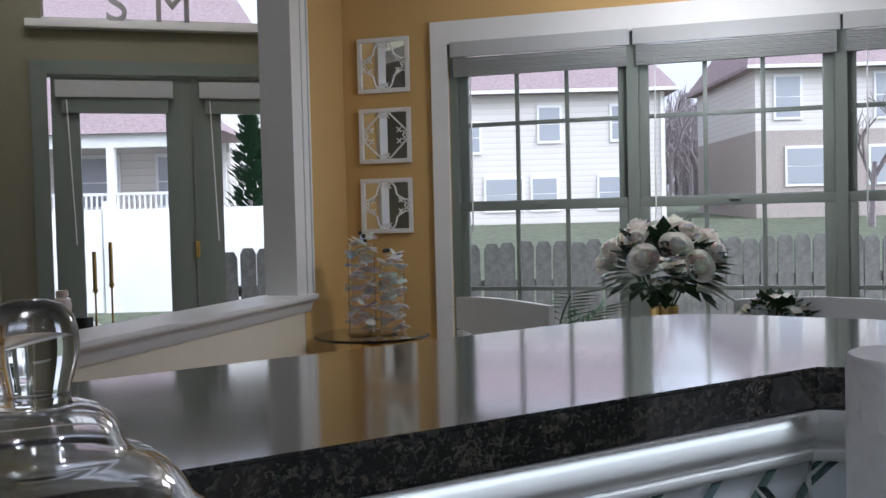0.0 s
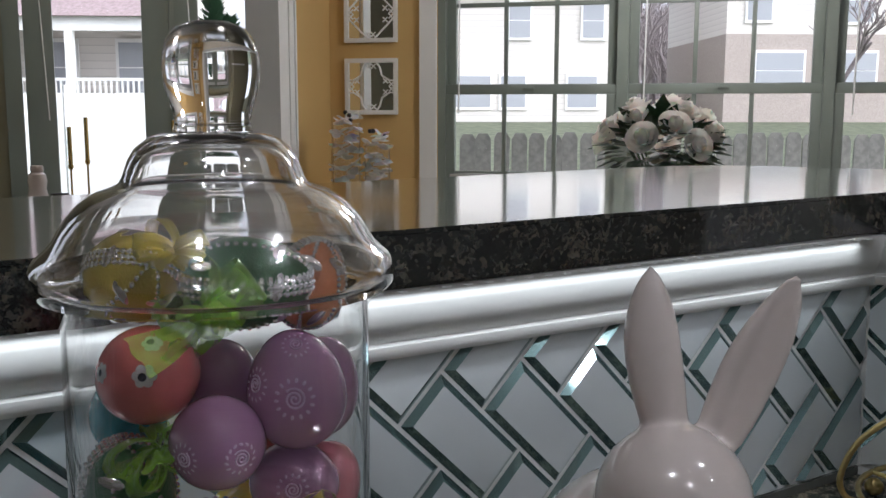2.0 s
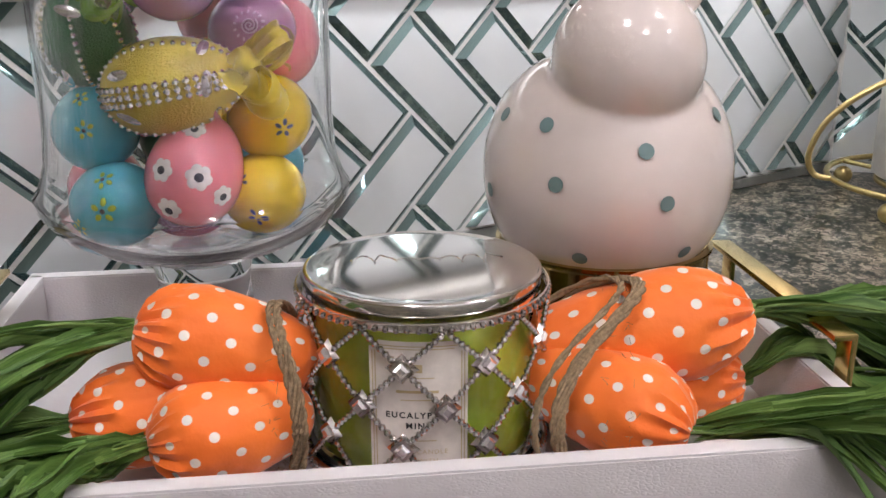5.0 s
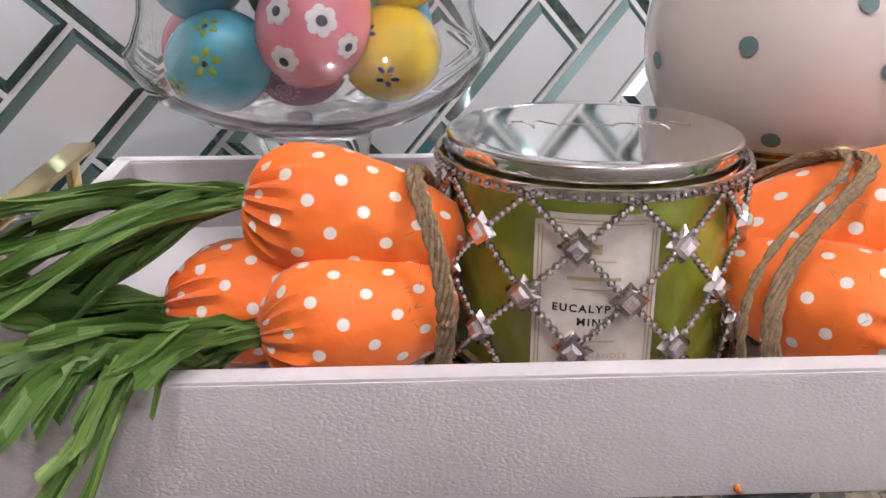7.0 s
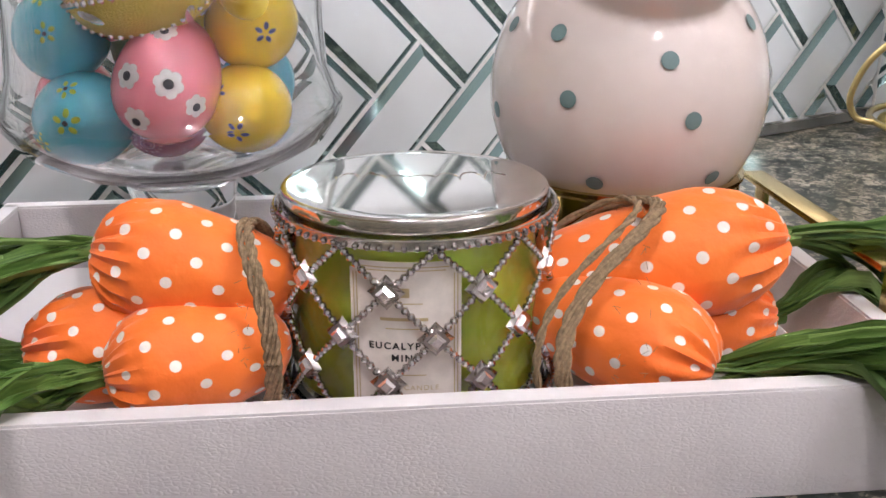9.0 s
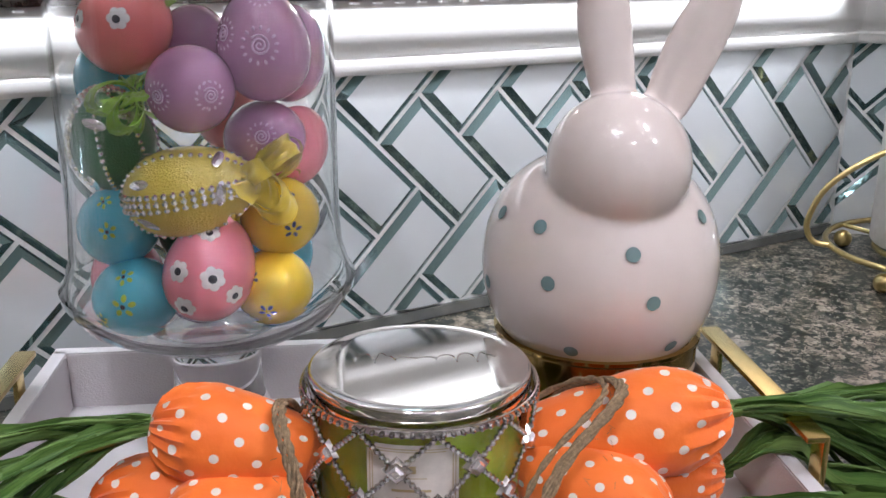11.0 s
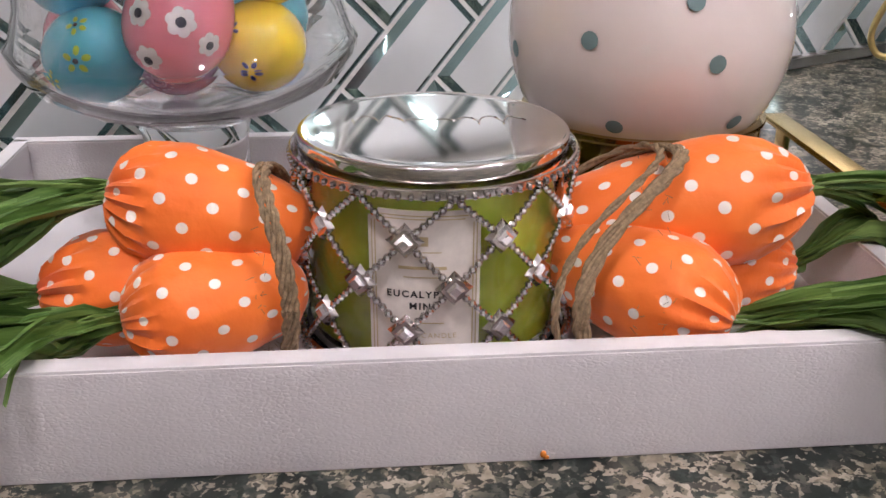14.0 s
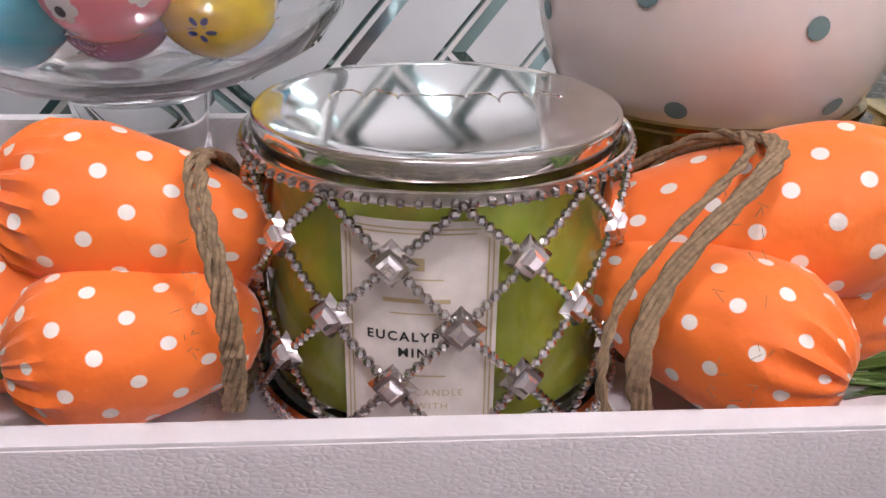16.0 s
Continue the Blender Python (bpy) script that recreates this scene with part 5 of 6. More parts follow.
for ch, xx in (("S", 0.44), ("M", 0.76)):
    cu = bpy.data.curves.new("letter", "FONT")
    cu.body, cu.size, cu.extrude, cu.align_x = ch, 0.30, 0.014, "CENTER"
    tmp = new("letter", cu)
    me = bpy.data.meshes.new_from_object(tmp)
    bpy.data.objects.remove(tmp)
    me.name = "decorative_letter"
    me.materials.append(M_LETTER)
    lt = new("decorative_letter", me)
    lt.matrix_world = DOOR @ pose(xx, -0.035, 2.562, 90, 0, 0)
    tagged(lt, "grey decorative letter " + ch + " standing on the transom sill", "letter", "letters on the sill")
for s in (0, 1):
    x0 = D0 + 0.035 + s * 0.815
    dr = thing("door_%d" % (s + 1), DOOR, "taupe framed full-glass french door with a raised blind", "door", "french doors", "structure")
    g0, g1 = x0 + 0.155, x0 + 0.645
    bm = bmesh.new()
    box((0.155, 0.045, DZ - 0.03), (x0 + 0.0775, 0.05, DZ / 2), 0.003, bm=bm)
    box((0.155, 0.045, DZ - 0.03), (x0 + 0.7225, 0.05, DZ / 2), 0.003, bm=bm)
    box((0.49, 0.045, 0.11), (x0 + 0.40, 0.05, DZ - 0.07), 0.003, bm=bm)
    box((0.49, 0.045, 0.30), (x0 + 0.40, 0.05, 0.165), 0.003, bm=bm)
    leaf_ = part("leaf_frame", bm, M_SASH, dr)
    pane = part("pane", box((0.49, 0.004, DZ - 0.40), (x0 + 0.40, 0.05, DZ / 2 + 0.09)), M_GLASS_PANE, leaf_, smooth=False)
    pane.visible_shadow = False
    part("hinge", tube([(x0 + (0.8 if s == 0 else 0.0), 0.02, 1.15), (x0 + (0.8 if s == 0 else 0.0), 0.02, 1.25)], 0.008, 8), M_BRASS, dr)
    bl = thing("door_blind", DOOR, "grey-white fabric door blind raised to the top", "blind", "door blinds")
    part("valance", box((0.66, 0.05, 0.10), (x0 + 0.36, -0.005, 2.165), 0.004), M_BLIND, bl)
    for k in range(8):
        part("slat", box((0.60, 0.03, 0.012), (x0 + 0.36, 0.003, 2.03 + 0.0115 * k), 0.003), M_SASH, bl)
    part("cord", tube([(x0 + 0.09, -0.02, 2.1), (x0 + 0.12, -0.02, 1.25)], 0.004, 6), M_WHITE_TRIM, bl)
span("casing", DOOR, D0 - 0.07, D0 + 0.02, -0.02, -0.001, 0, DZ + 0.075, M_SASH, "taupe door casing", "trim")
span("casing", DOOR, D0 + 0.021, D1 + 0.07, -0.019, -0.001, DZ - 0.005, DZ + 0.075, M_SASH, "taupe door head casing", "trim")
span("door_post", DOOR, D0 + 0.852 - 0.016, D0 + 0.852 + 0.016, 0.02, 0.09, 0, DZ, M_SASH, "post between the french doors", "door frame")
# fireplace edge
span("mantel", DOOR @ pose(-0.16, -1.0, 0), -1.0, 0.0, 0, 0.3, 1.35, 1.42, M_WHITE_TRIM, "white mantel shelf end", "mantel")
span("wall_chimney", DOOR @ pose(-0.24, -0.95, 0), -1.0, 0.0, 0, 0.9, 0, 3.6, M_TAUPE_WALL, "taupe chimney breast")

# shells that close the place
M_DARKROOM = M_KITCHEN_WALL
floor = tagged(part("floor", prism([(-3.3, -2.75), (6.3, -2.75), (6.3, 0.1), (2.1, 4.45), (2.1, 7.4), (-3.3, 7.4)], -0.10, -0.002), M_FLOOR, smooth=False), "brown wooden floor", "floor", kind="structure")
ceiling = tagged(part("ceiling", prism([(-2.6, -2.6), (6.2, -2.6), (6.2, 0.0), (2.05, 4.25), (1.55, 3.75), (0.2, 2.4), (-2.6, 2.4)], 2.62, 2.72), M_CEILING, smooth=False), "white painted ceiling", "ceiling", kind="structure")
ceiling_2 = tagged(part("ceiling_2", box((7, 6, 0.1), (0.2, 4.4, 3.65)), M_CEILING, smooth=False), "white high living room ceiling", "ceiling", kind="structure")
span("wall_south", Matrix(), -2.6, 6.2, -2.7, -2.6, 0, 2.7, M_DARKROOM, "brown painted kitchen wall behind the counter")
span("wall_west", Matrix(), -2.75, -2.6, -2.7, 7, 0, 3.65, M_TAUPE_WALL, "taupe side wall")
span("wall_east", Matrix(), 5.45, 5.6, -2.7, 0.5, 0, 3.3, M_YELLOW_WALL, "ochre side wall")
span("wall_over_opening", PAR, -3.4, 0.0, 0.004, 0.136, 2.62, 3.65, M_YELLOW_WALL, "ochre wall over the opening")

# round glass side table with two orchid vases
M_TABLEGLASS = Mat("green_table_glass", (0.80, 0.92, 0.88), 0.01, Transmission_Weight=1.0, IOR=1.45).m
M_PETAL = simple("white_orchid_petal", (0.92, 0.91, 0.91), 0.5, vary=0.05, Subsurface_Weight=0.4)
M_ROSE = simple("cream_rose_petal", (0.93, 0.89, 0.83), 0.55, vary=0.05, Subsurface_Weight=0.4)
for thin in (M_PETAL, M_ROSE):
    nt = thin.node_tree
    see = nt.nodes.new("ShaderNodeBsdfTranslucent")
    see.inputs["Color"].default_value = (0.93, 0.90, 0.84, 1)
    both = nt.nodes.new("ShaderNodeMixShader")
    both.inputs[0].default_value = 0.45
    nt.links.new(nt.nodes["Principled BSDF"].outputs[0], both.inputs[1])
    nt.links.new(see.outputs[0], both.inputs[2])
    nt.links.new(both.outputs[0], nt.nodes["Material Output"].inputs["Surface"])
M_LEAF = simple("dark_rose_leaf", (0.03, 0.075, 0.025), 0.4, vary=0.4)
st = thing("side_table", pose(1.748, 3.434, -0.002), "round glass-topped side table in the corner", "table")
part("tabletop", lathe([(0.0, 0.776), (0.266, 0.776), (0.27, 0.780), (0.27, 0.785), (0.266, 0.789), (0.0, 0.789)], 64), M_TABLEGLASS, st)
part("pedestal", lathe([(0.0, 0.0), (0.17, 0.0), (0.16, 0.02), (0.04, 0.05), (0.03, 0.4), (0.05, 0.74), (0.12, 0.776), (0.0, 0.776)], 32), M_BRASS, st)


def orchid_vase(x, y, r, h, seed):
    ob = thing("flower_vase", pose(x, y, 0.7875), "clear glass cylinder vase packed with white orchid blooms", "vase", "orchid vases")
    part("glass", lathe([(0.0, 0.0), (r, 0.0), (r, h), (r - 0.004, h), (r - 0.004, 0.012), (0.0, 0.012)], 40), M_JARGLASS, ob)
    rnd = random.Random(seed)
    for k in range(int(h / 0.019)):
        a, z = k * 2.4, 0.03 + (h + 0.03) * k / int(h / 0.019)
        c = Vector((0.62 * r * math.cos(a), 0.62 * r * math.sin(a), z))
        bm = bmesh.new()
        for q in range(5):
            b = 2 * math.pi * q / 5 + rnd.random()
            t = Euler((rnd.uniform(-0.6, 0.6), rnd.uniform(-0.6, 0.6), b)).to_matrix().to_4x4()
            ball(0.028, c + t.to_3x3() @ Vector((0.022, 0, 0)), (1.0, 0.75, 0.14), 10, bm, t)
        part("orchid", bm, M_PETAL, ob)
    for k in range(4):
        a = rnd.uniform(0, 6.28)
        part("bud", ball(0.011, (0.6 * r * math.cos(a), 0.6 * r * math.sin(a), h + rnd.uniform(0.0, 0.06)), n=8), M_INK, ob, "dark orchid bud")
    return ob


orchid_vase(1.714, 3.460, 0.064, 0.42, 2)
orchid_vase(1.842, 3.399, 0.058, 0.325, 5)


def rose(parent, c, r, facing, seed):
    rnd = random.Random(seed)
    q = Vector(facing).to_track_quat("Z", "Y").to_matrix().to_4x4()
    bm = bmesh.new()
    for layer, (count, rad, tip, size) in enumerate(((3, 0.20, 0.0, 0.45), (4, 0.40, 0.15, 0.58), (5, 0.60, 0.40, 0.66), (6, 0.74, 0.75, 0.70))):
        for k in range(count):
            a = 2 * math.pi * k / count + layer * 0.7 + rnd.uniform(-0.15, 0.15)
            verts = []
            for i in range(5):
                for j in range(5):
                    u, v = (j / 4 - 0.5) * 2, i / 4
                    w = size * (0.35 + 0.75 * math.sin(math.pi * (0.15 + 0.6 * v)))
                    rr = rad * (0.4 + 0.6 * v) + 0.25 * v * v * math.sin(tip)
                    ang = a + u * w / max(rad + 0.35, 0.4)
                    verts.append(Vector(c) + (q @ Vector((rr * math.cos(ang), rr * math.sin(ang), 0.75 * v * math.cos(tip * 0.8) - 0.12 * layer - 0.06 * u * u * v))) * r)
            mesh_of(verts, [(i * 5 + j, i * 5 + j + 1, i * 5 + j + 6, i * 5 + j + 5) for i in range(4) for j in range(4)], bm)
    ball(0.40 * r, Vector(c) + (q @ Vector((0, 0, 0.30))) * r, (1, 1, 1.1), 10, bm)
    return part("rose", bm, M_ROSE, parent)


def leaf_blade(c, d, length, width, bm):
    d = Vector(d).normalized()
    s = d.cross(Vector((0.1, 0.2, 1))).normalized()
    c = Vector(c)
    verts = [c, c + d * length * 0.4 + s * width, c + d * length * 0.45 + Vector((0, 0, -0.006)), c + d * length * 0.4 - s * width, c + d * length + Vector((0, 0, -0.01))]
    mesh_of(verts, [(0, 1, 2), (0, 2, 3), (1, 4, 2), (2, 4, 3)], bm)


def bouquet(x, y, z, wide, high, count, seed, vase_h, label):
    ob = thing("rose_bouquet", pose(x, y, 0.762), label, "bouquet")
    part("vase", lathe([(0.0, 0.0), (0.05, 0.0), (0.055, 0.02), (0.04, vase_h * 0.6), (0.045, vase_h), (0.04, vase_h), (0.035, vase_h * 0.6), (0.0, 0.02)], 32), M_BRASS, ob, "brass vase")
    rnd = random.Random(seed)
    zc = z - 0.762
    for k in range(count):
        a = 2.399 * k
        t = math.sqrt((k + 0.5) / count)
        tilt = t * 1.35
        d = Vector((math.sin(tilt) * math.cos(a), math.sin(tilt) * math.sin(a), math.cos(tilt)))
        rose(ob, Vector((d.x * wide, d.y * wide, zc - high * 0.45 + d.z * high)), rnd.uniform(0.046, 0.060), d, seed * 50 + k)
    bm = bmesh.new()
    for k in range(260):
        a, tilt = rnd.uniform(0, 6.28), rnd.uniform(0.3, 1.9)
        d = Vector((math.sin(tilt) * math.cos(a), math.sin(tilt) * math.sin(a), math.cos(tilt)))
        leaf_blade(Vector((0, 0, zc - high * 0.45)) + Vector((d.x * wide, d.y * wide, d.z * high)) * rnd.uniform(0.55, 0.92), d + Vector((0, 0, -0.2)), rnd.uniform(0.05, 0.085), 0.024, bm)
    tagged(part("foliage", bm, M_LEAF, ob, "dark green rose leaves", smooth=False), kind="stuff")
    bm = bmesh.new()
    for k in range(12):
        a = rnd.uniform(0, 6.28)
        tube([(0, 0, vase_h * 0.8), (0.5 * wide * math.cos(a), 0.5 * wide * math.sin(a), zc - high * 0.3)], 0.003, 5, bm)
    part("stems", bm, M_LEAF, ob)
    return ob


bouquet(1.932, 1.655, 1.185, 0.185, 0.160, 17, 6, 0.27, "round bouquet of cream roses with dark leaves in a brass vase")
bouquet(2.165, 1.415, 1.000, 0.10, 0.06, 10, 9, 0.15, "low bouquet of cream roses on the dining table")
table = thing("dining_table", pose(2.0, 1.55, 0, 0, 0, -45), "white painted dining table by the windows", "table")
part("tabletop", box((1.5, 0.9, 0.035), (0, 0, 0.744), 0.006), M_WHITE_TRIM, table)
for sx in (-1, 1):
    for sy in (-1, 1):
        part("leg", box((0.06, 0.06, 0.726), (sx * 0.66, sy * 0.37, 0.363), 0.005), M_WHITE_TRIM, table)


def chair(m):
    ob = thing("dining_chair", m, "white painted slat-back dining chair", "chair", "dining chairs")
    part("seat", box((0.46, 0.44, 0.035), (0, -0.22, 0.455), 0.01), M_WHITE_TRIM, ob)
    for sx in (-1, 1):
        part("leg", box((0.035, 0.035, 0.44), (sx * 0.20, -0.41, 0.22), 0.004), M_WHITE_TRIM, ob)
        part("leg", box((0.035, 0.035, 0.94), (sx * 0.21, 0.0, 0.47), 0.004), M_WHITE_TRIM, ob)
    bm = bmesh.new()
    prof = [(-0.235 + 0.47 * k / 12, 0.055 + 0.012 * math.sin(math.pi * k / 12)) for k in range(13)]
    verts, faces = [], []
    for i, (x_, h_) in enumerate(prof):
        y_ = 0.02 * math.sin(math.pi * i / 12)
        verts += [(x_, y_ - 0.011, 1.0 - h_), (x_, y_ + 0.011, 1.0 - h_), (x_, y_ + 0.011, 1.0 + h_ * 0.9), (x_, y_ - 0.011, 1.0 + h_ * 0.9)]
        if i:
            b = 4 * (i - 1)
            faces += [(b + q, b + (q + 1) % 4, b + 4 + (q + 1) % 4, b + 4 + q) for q in range(4)]
    faces += [(3, 2, 1, 0), tuple(4 * 12 + q for q in range(4))]
    part("top_rail", mesh_of(verts, faces, bm), M_WHITE_TRIM, ob)
    for k in range(5):
        part("slat", box((0.03, 0.014, 0.42), (-0.13 + 0.065 * k, 0.006, 0.735), 0.003), M_WHITE_TRIM, ob)
    return ob


c1 = chair(pose(1.535, 1.960, 0, 0, 0, 96))
copy_thing(c1, pose(2.235, 1.335, 0, 0, 0, 130))

# things by the french doors
shelf = thing("console_table", DOOR @ pose(0.30, -0.55, 0), "narrow glass console table with dark metal frame", "table")
part("top", box((0.75, 0.30, 0.012), (0, 0, 0.752), 0.003), M_TABLEGLASS, shelf)
bm = bmesh.new()
for sx in (-1, 1):
    for sy in (-1, 1):
        tube([(sx * 0.36, sy * 0.14, 0.0), (sx * 0.36, sy * 0.14, 0.745)], 0.010, 6, bm)
tube([(-0.36, -0.14, 0.738), (0.36, -0.14, 0.738), (0.36, 0.14, 0.738), (-0.36, 0.14, 0.738)], 0.008, 6, bm, True)
part("frame", bm, M_INK, shelf)
cat = part("statue", lathe([(0.0, 0.0), (0.055, 0.0), (0.062, 0.03), (0.05, 0.10), (0.042, 0.14), (0.05, 0.18), (0.045, 0.215), (0.03, 0.225), (0.036, 0.235), (0.034, 0.26), (0.0, 0.235)], 24, wob=lambda a, z: 1 + 0.12 * math.cos(2 * a + 9 * z)), M_CERAMIC)
cat.matrix_world = DOOR @ pose(0.135, -0.55, 0.758)
tagged(cat, "white glazed seated animal statue with a crown", "statue")
for xx, hh in ((0.30, 0.46), (0.385, 0.51)):
    cs = thing("candlestick", DOOR @ pose(xx, -0.50, 0.758), "slim brass candlestick with a gold taper", "candlestick", "brass candlesticks")
    part("stem", lathe([(0.0, 0.0), (0.04, 0.0), (0.04, 0.006), (0.006, 0.012), (0.005, hh * 0.5), (0.014, hh * 0.53), (0.014, hh * 0.56), (0.0, hh * 0.56)], 20), M_BRASS, cs)
    part("taper", tube([(0, 0, hh * 0.56), (0, 0, hh)], 0.011, 12), M_BRASS, cs)
bc_ = thing("black_candle", DOOR @ pose(0.245, -0.60, 0.758), "black glass candle with a gold base", "candle")
part("glass", lathe([(0.0, 0.015), (0.045, 0.015), (0.045, 0.115), (0.0, 0.115)], 24), M_INK, bc_)
part("base", lathe([(0.0, 0.0), (0.046, 0.0), (0.046, 0.03), (0.0, 0.03)], 24), M_BRASS, bc_)

# ---- lamps of the rooms ----
M_CAN = Mat("lamp_glow", (1, 1, 1), 0.5, Emission_Strength=7.0).m
M_CAN.node_tree.nodes["Principled BSDF"].inputs["Emission Color"].default_value = (1, 0.90, 0.78, 1)
for x, y, watts in ((-0.55, -0.85, 3.0), (0.75, -1.0, 3.0), (-0.2, -1.9, 2.0), (1.2, -2.0, 2.0)):
    can = thing("recessed_light", pose(x, y, 2.62), "white recessed ceiling light, switched on", "ceiling light", "kitchen ceiling lights")
    part("trim_ring", lathe([(0.060, -0.006), (0.085, -0.004), (0.088, -0.0005), (0.060, -0.0005)], 32, close=True), M_WHITE_TRIM, can)
    part("bulb", lathe([(0.0, -0.004), (0.058, -0.003), (0.058, -0.001), (0.0, -0.001)], 32), M_CAN, can)
    lamp("can_light", "POINT", pose(x, y, 2.53), watts * 0.80, (0.97, 0.97, 1.0), 0.06)

pend = thing("pendant_light", pose(2.57, 2.07, 2.15), "lit glass pendant light over the dining table", "pendant light")
part("shade", lathe([(0.0, 0.0), (0.10, 0.01), (0.17, 0.05), (0.18, 0.09), (0.05, 0.16), (0.0, 0.17)], 40), M_CAN, pend, "glowing frosted glass shade")
part("rod", tube([(0, 0, 0.17), (0, 0, 0.47)], 0.008, 8), M_NICKEL, pend)
lamp("pendant_glow", "POINT", pose(2.57, 2.07, 2.05), 6, (1, 0.97, 0.93), 0.15)
# Added fill, unseen: this lamp and its point light brighten the dark living room.
fan = thing("ceiling_lamp", pose(0.6, 4.2, 3.4), "unseen lit white lamp added to brighten the living room", "ceiling lamp")
part("globe", lathe([(0.0, -0.12), (0.12, -0.10), (0.18, -0.03), (0.18, 0.0), (0.0, 0.0)], 32), M_CAN, fan)
part("mount", lathe([(0.0, 0.0), (0.10, 0.0), (0.10, 0.199), (0.0, 0.199)], 24), M_WHITE_TRIM, fan)
lamp("living_fill", "POINT", pose(0.6, 4.2, 3.1), 1.2, (1, 0.97, 0.94), 0.15)

# ---- outside ----
OUT = pose(-0.06, -0.58, 0, 0, 0, -28.75)     # x across the gardens, y away from the house
M_GRASS = simple("winter_lawn", (0.13, 0.15, 0.09), 0.9, vary=0.5, scale=3.0)
gm = bmesh.new()
prev = None
for yy, zz in ((-60, -0.7), (6, -0.7), (12, -0.55), (26, 0.3), (40, 0.95), (90, 2.5), (900, 4.0)):
    row = [gm.verts.new((xx, yy, zz)) for xx in (-700, -60, -20, 0, 20, 60, 700)]
    if prev:
        for k in range(6):
            gm.faces.new((prev[k], prev[k + 1], row[k + 1], row[k]))
    prev = row
ground = part("ground", gm, M_GRASS)
ground.matrix_world = OUT
tagged(ground, "winter lawn rising gently away from the house", "ground", kind="structure")
M_FENCE = simple("weathered_fence_wood", (0.20, 0.20, 0.185), 0.85, vary=0.35, scale=14)
M_VINYL = simple("white_vinyl", (0.82, 0.82, 0.80), 0.5, vary=0.05, scale=2)
# Roof red-brown is paled, with the distance haze mixed into the colour.
M_ROOF = simple("hazed_red_brown_shingle", (0.34, 0.265, 0.27), 0.9, vary=0.3, scale=10)
M_BRICK = simple("tan_brick", (0.47, 0.41, 0.37), 0.9, vary=0.3, scale=25)
M_FARGLASS = simple("house_window_glass", (0.40, 0.42, 0.45), 0.15)
M_BARK = simple("bare_bark", (0.30, 0.26, 0.26), 0.9, vary=0.3, scale=10)


def siding():
    k = Mat("white_lap_siding", (0.78, 0.77, 0.74), 0.6)
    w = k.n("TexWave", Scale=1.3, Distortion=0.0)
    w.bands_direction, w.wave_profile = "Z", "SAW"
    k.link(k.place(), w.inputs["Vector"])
    # Walls are flat; the shade line at each lap is painted into the colour.
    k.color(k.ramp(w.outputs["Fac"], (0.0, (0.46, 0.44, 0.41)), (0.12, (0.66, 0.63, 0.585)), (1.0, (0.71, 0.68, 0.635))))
    return k.m


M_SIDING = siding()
fence = thing("wooden_fence", OUT @ pose(0, 8.2, 0), "weathered grey dog-eared picket fence across the garden", "fence")
for zz in (0.72, -0.2):
    part("rail", box((11.2, 0.04, 0.09), (3.6, 0.035, zz)), M_FENCE, fence, smooth=False)
pk = [(-0.067, -0.7), (0.067, -0.7), (0.067, 1.03), (0.04, 1.08), (-0.04, 1.08), (-0.067, 1.03)]
pm = prism([(x_, z_) for x_, z_ in pk], -0.01, 0.01)
bmesh.ops.rotate(pm, verts=pm.verts, matrix=Matrix.Rotation(radians(90), 3, "X"))
p_first = None
rndf = random.Random(2)
for k in range(75):
    at = pose(-2.0 + 0.15 * k, 0, rndf.uniform(-0.02, 0.02), 0, rndf.uniform(-0.6, 0.6), 0)
    if p_first is None:
        p_first = part("picket", pm, M_FENCE, fence, smooth=False, at=at).data
    else:
        o = new("picket", p_first)
        o.parent, o.matrix_local = fence, at


def house(label, m, w, d, eave, ridge, lower, lower_mat, wins, base=-1.0):
    ob = thing("house", m, label, "house")
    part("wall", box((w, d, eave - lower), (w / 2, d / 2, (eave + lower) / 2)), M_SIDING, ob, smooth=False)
    part("lower_wall", box((w + 0.02, d + 0.02, lower - base), (w / 2, d / 2, (lower + base) / 2)), lower_mat, ob, smooth=False)
    o = 0.45
    rf = mesh_of([(-o, -o, eave - 0.1), (w + o, -o, eave - 0.1), (w + o, d + o, eave - 0.1), (-o, d + o, eave - 0.1), (w * 0.12, d / 2, ridge), (w * 0.88, d / 2, ridge),
                  (-o, -o, eave - 0.25), (w + o, -o, eave - 0.25), (w + o, d + o, eave - 0.25), (-o, d + o, eave - 0.25)],
                 [(0, 1, 5, 4), (1, 2, 5), (2, 3, 4, 5), (3, 0, 4), (0, 6, 7, 1), (1, 7, 8, 2), (2, 8, 9, 3), (3, 9, 6, 0), (6, 9, 8, 7)])
    part("roof", rf, M_ROOF, ob, smooth=False)
    part("gutter", box((w + 0.95, 0.12, 0.14), (w / 2, -0.5, eave - 0.17)), M_VINYL, ob, smooth=False)
    part("downspout", box((0.1, 0.1, eave - base), (w - 0.15, -0.07, (eave + base) / 2)), M_VINYL, ob, smooth=False)
    for x_, z_, ww, wh in wins:
        wi = part("window", box((ww + 0.2, 0.08, wh + 0.2), (x_, -0.045, z_)), M_VINYL, ob, smooth=False)
        for s in (-1, 1):
            part("pane", box((ww, 0.02, wh / 2 - 0.04), (x_, -0.092, z_ + s * wh / 4)), M_FARGLASS, wi, smooth=False)
    return ob


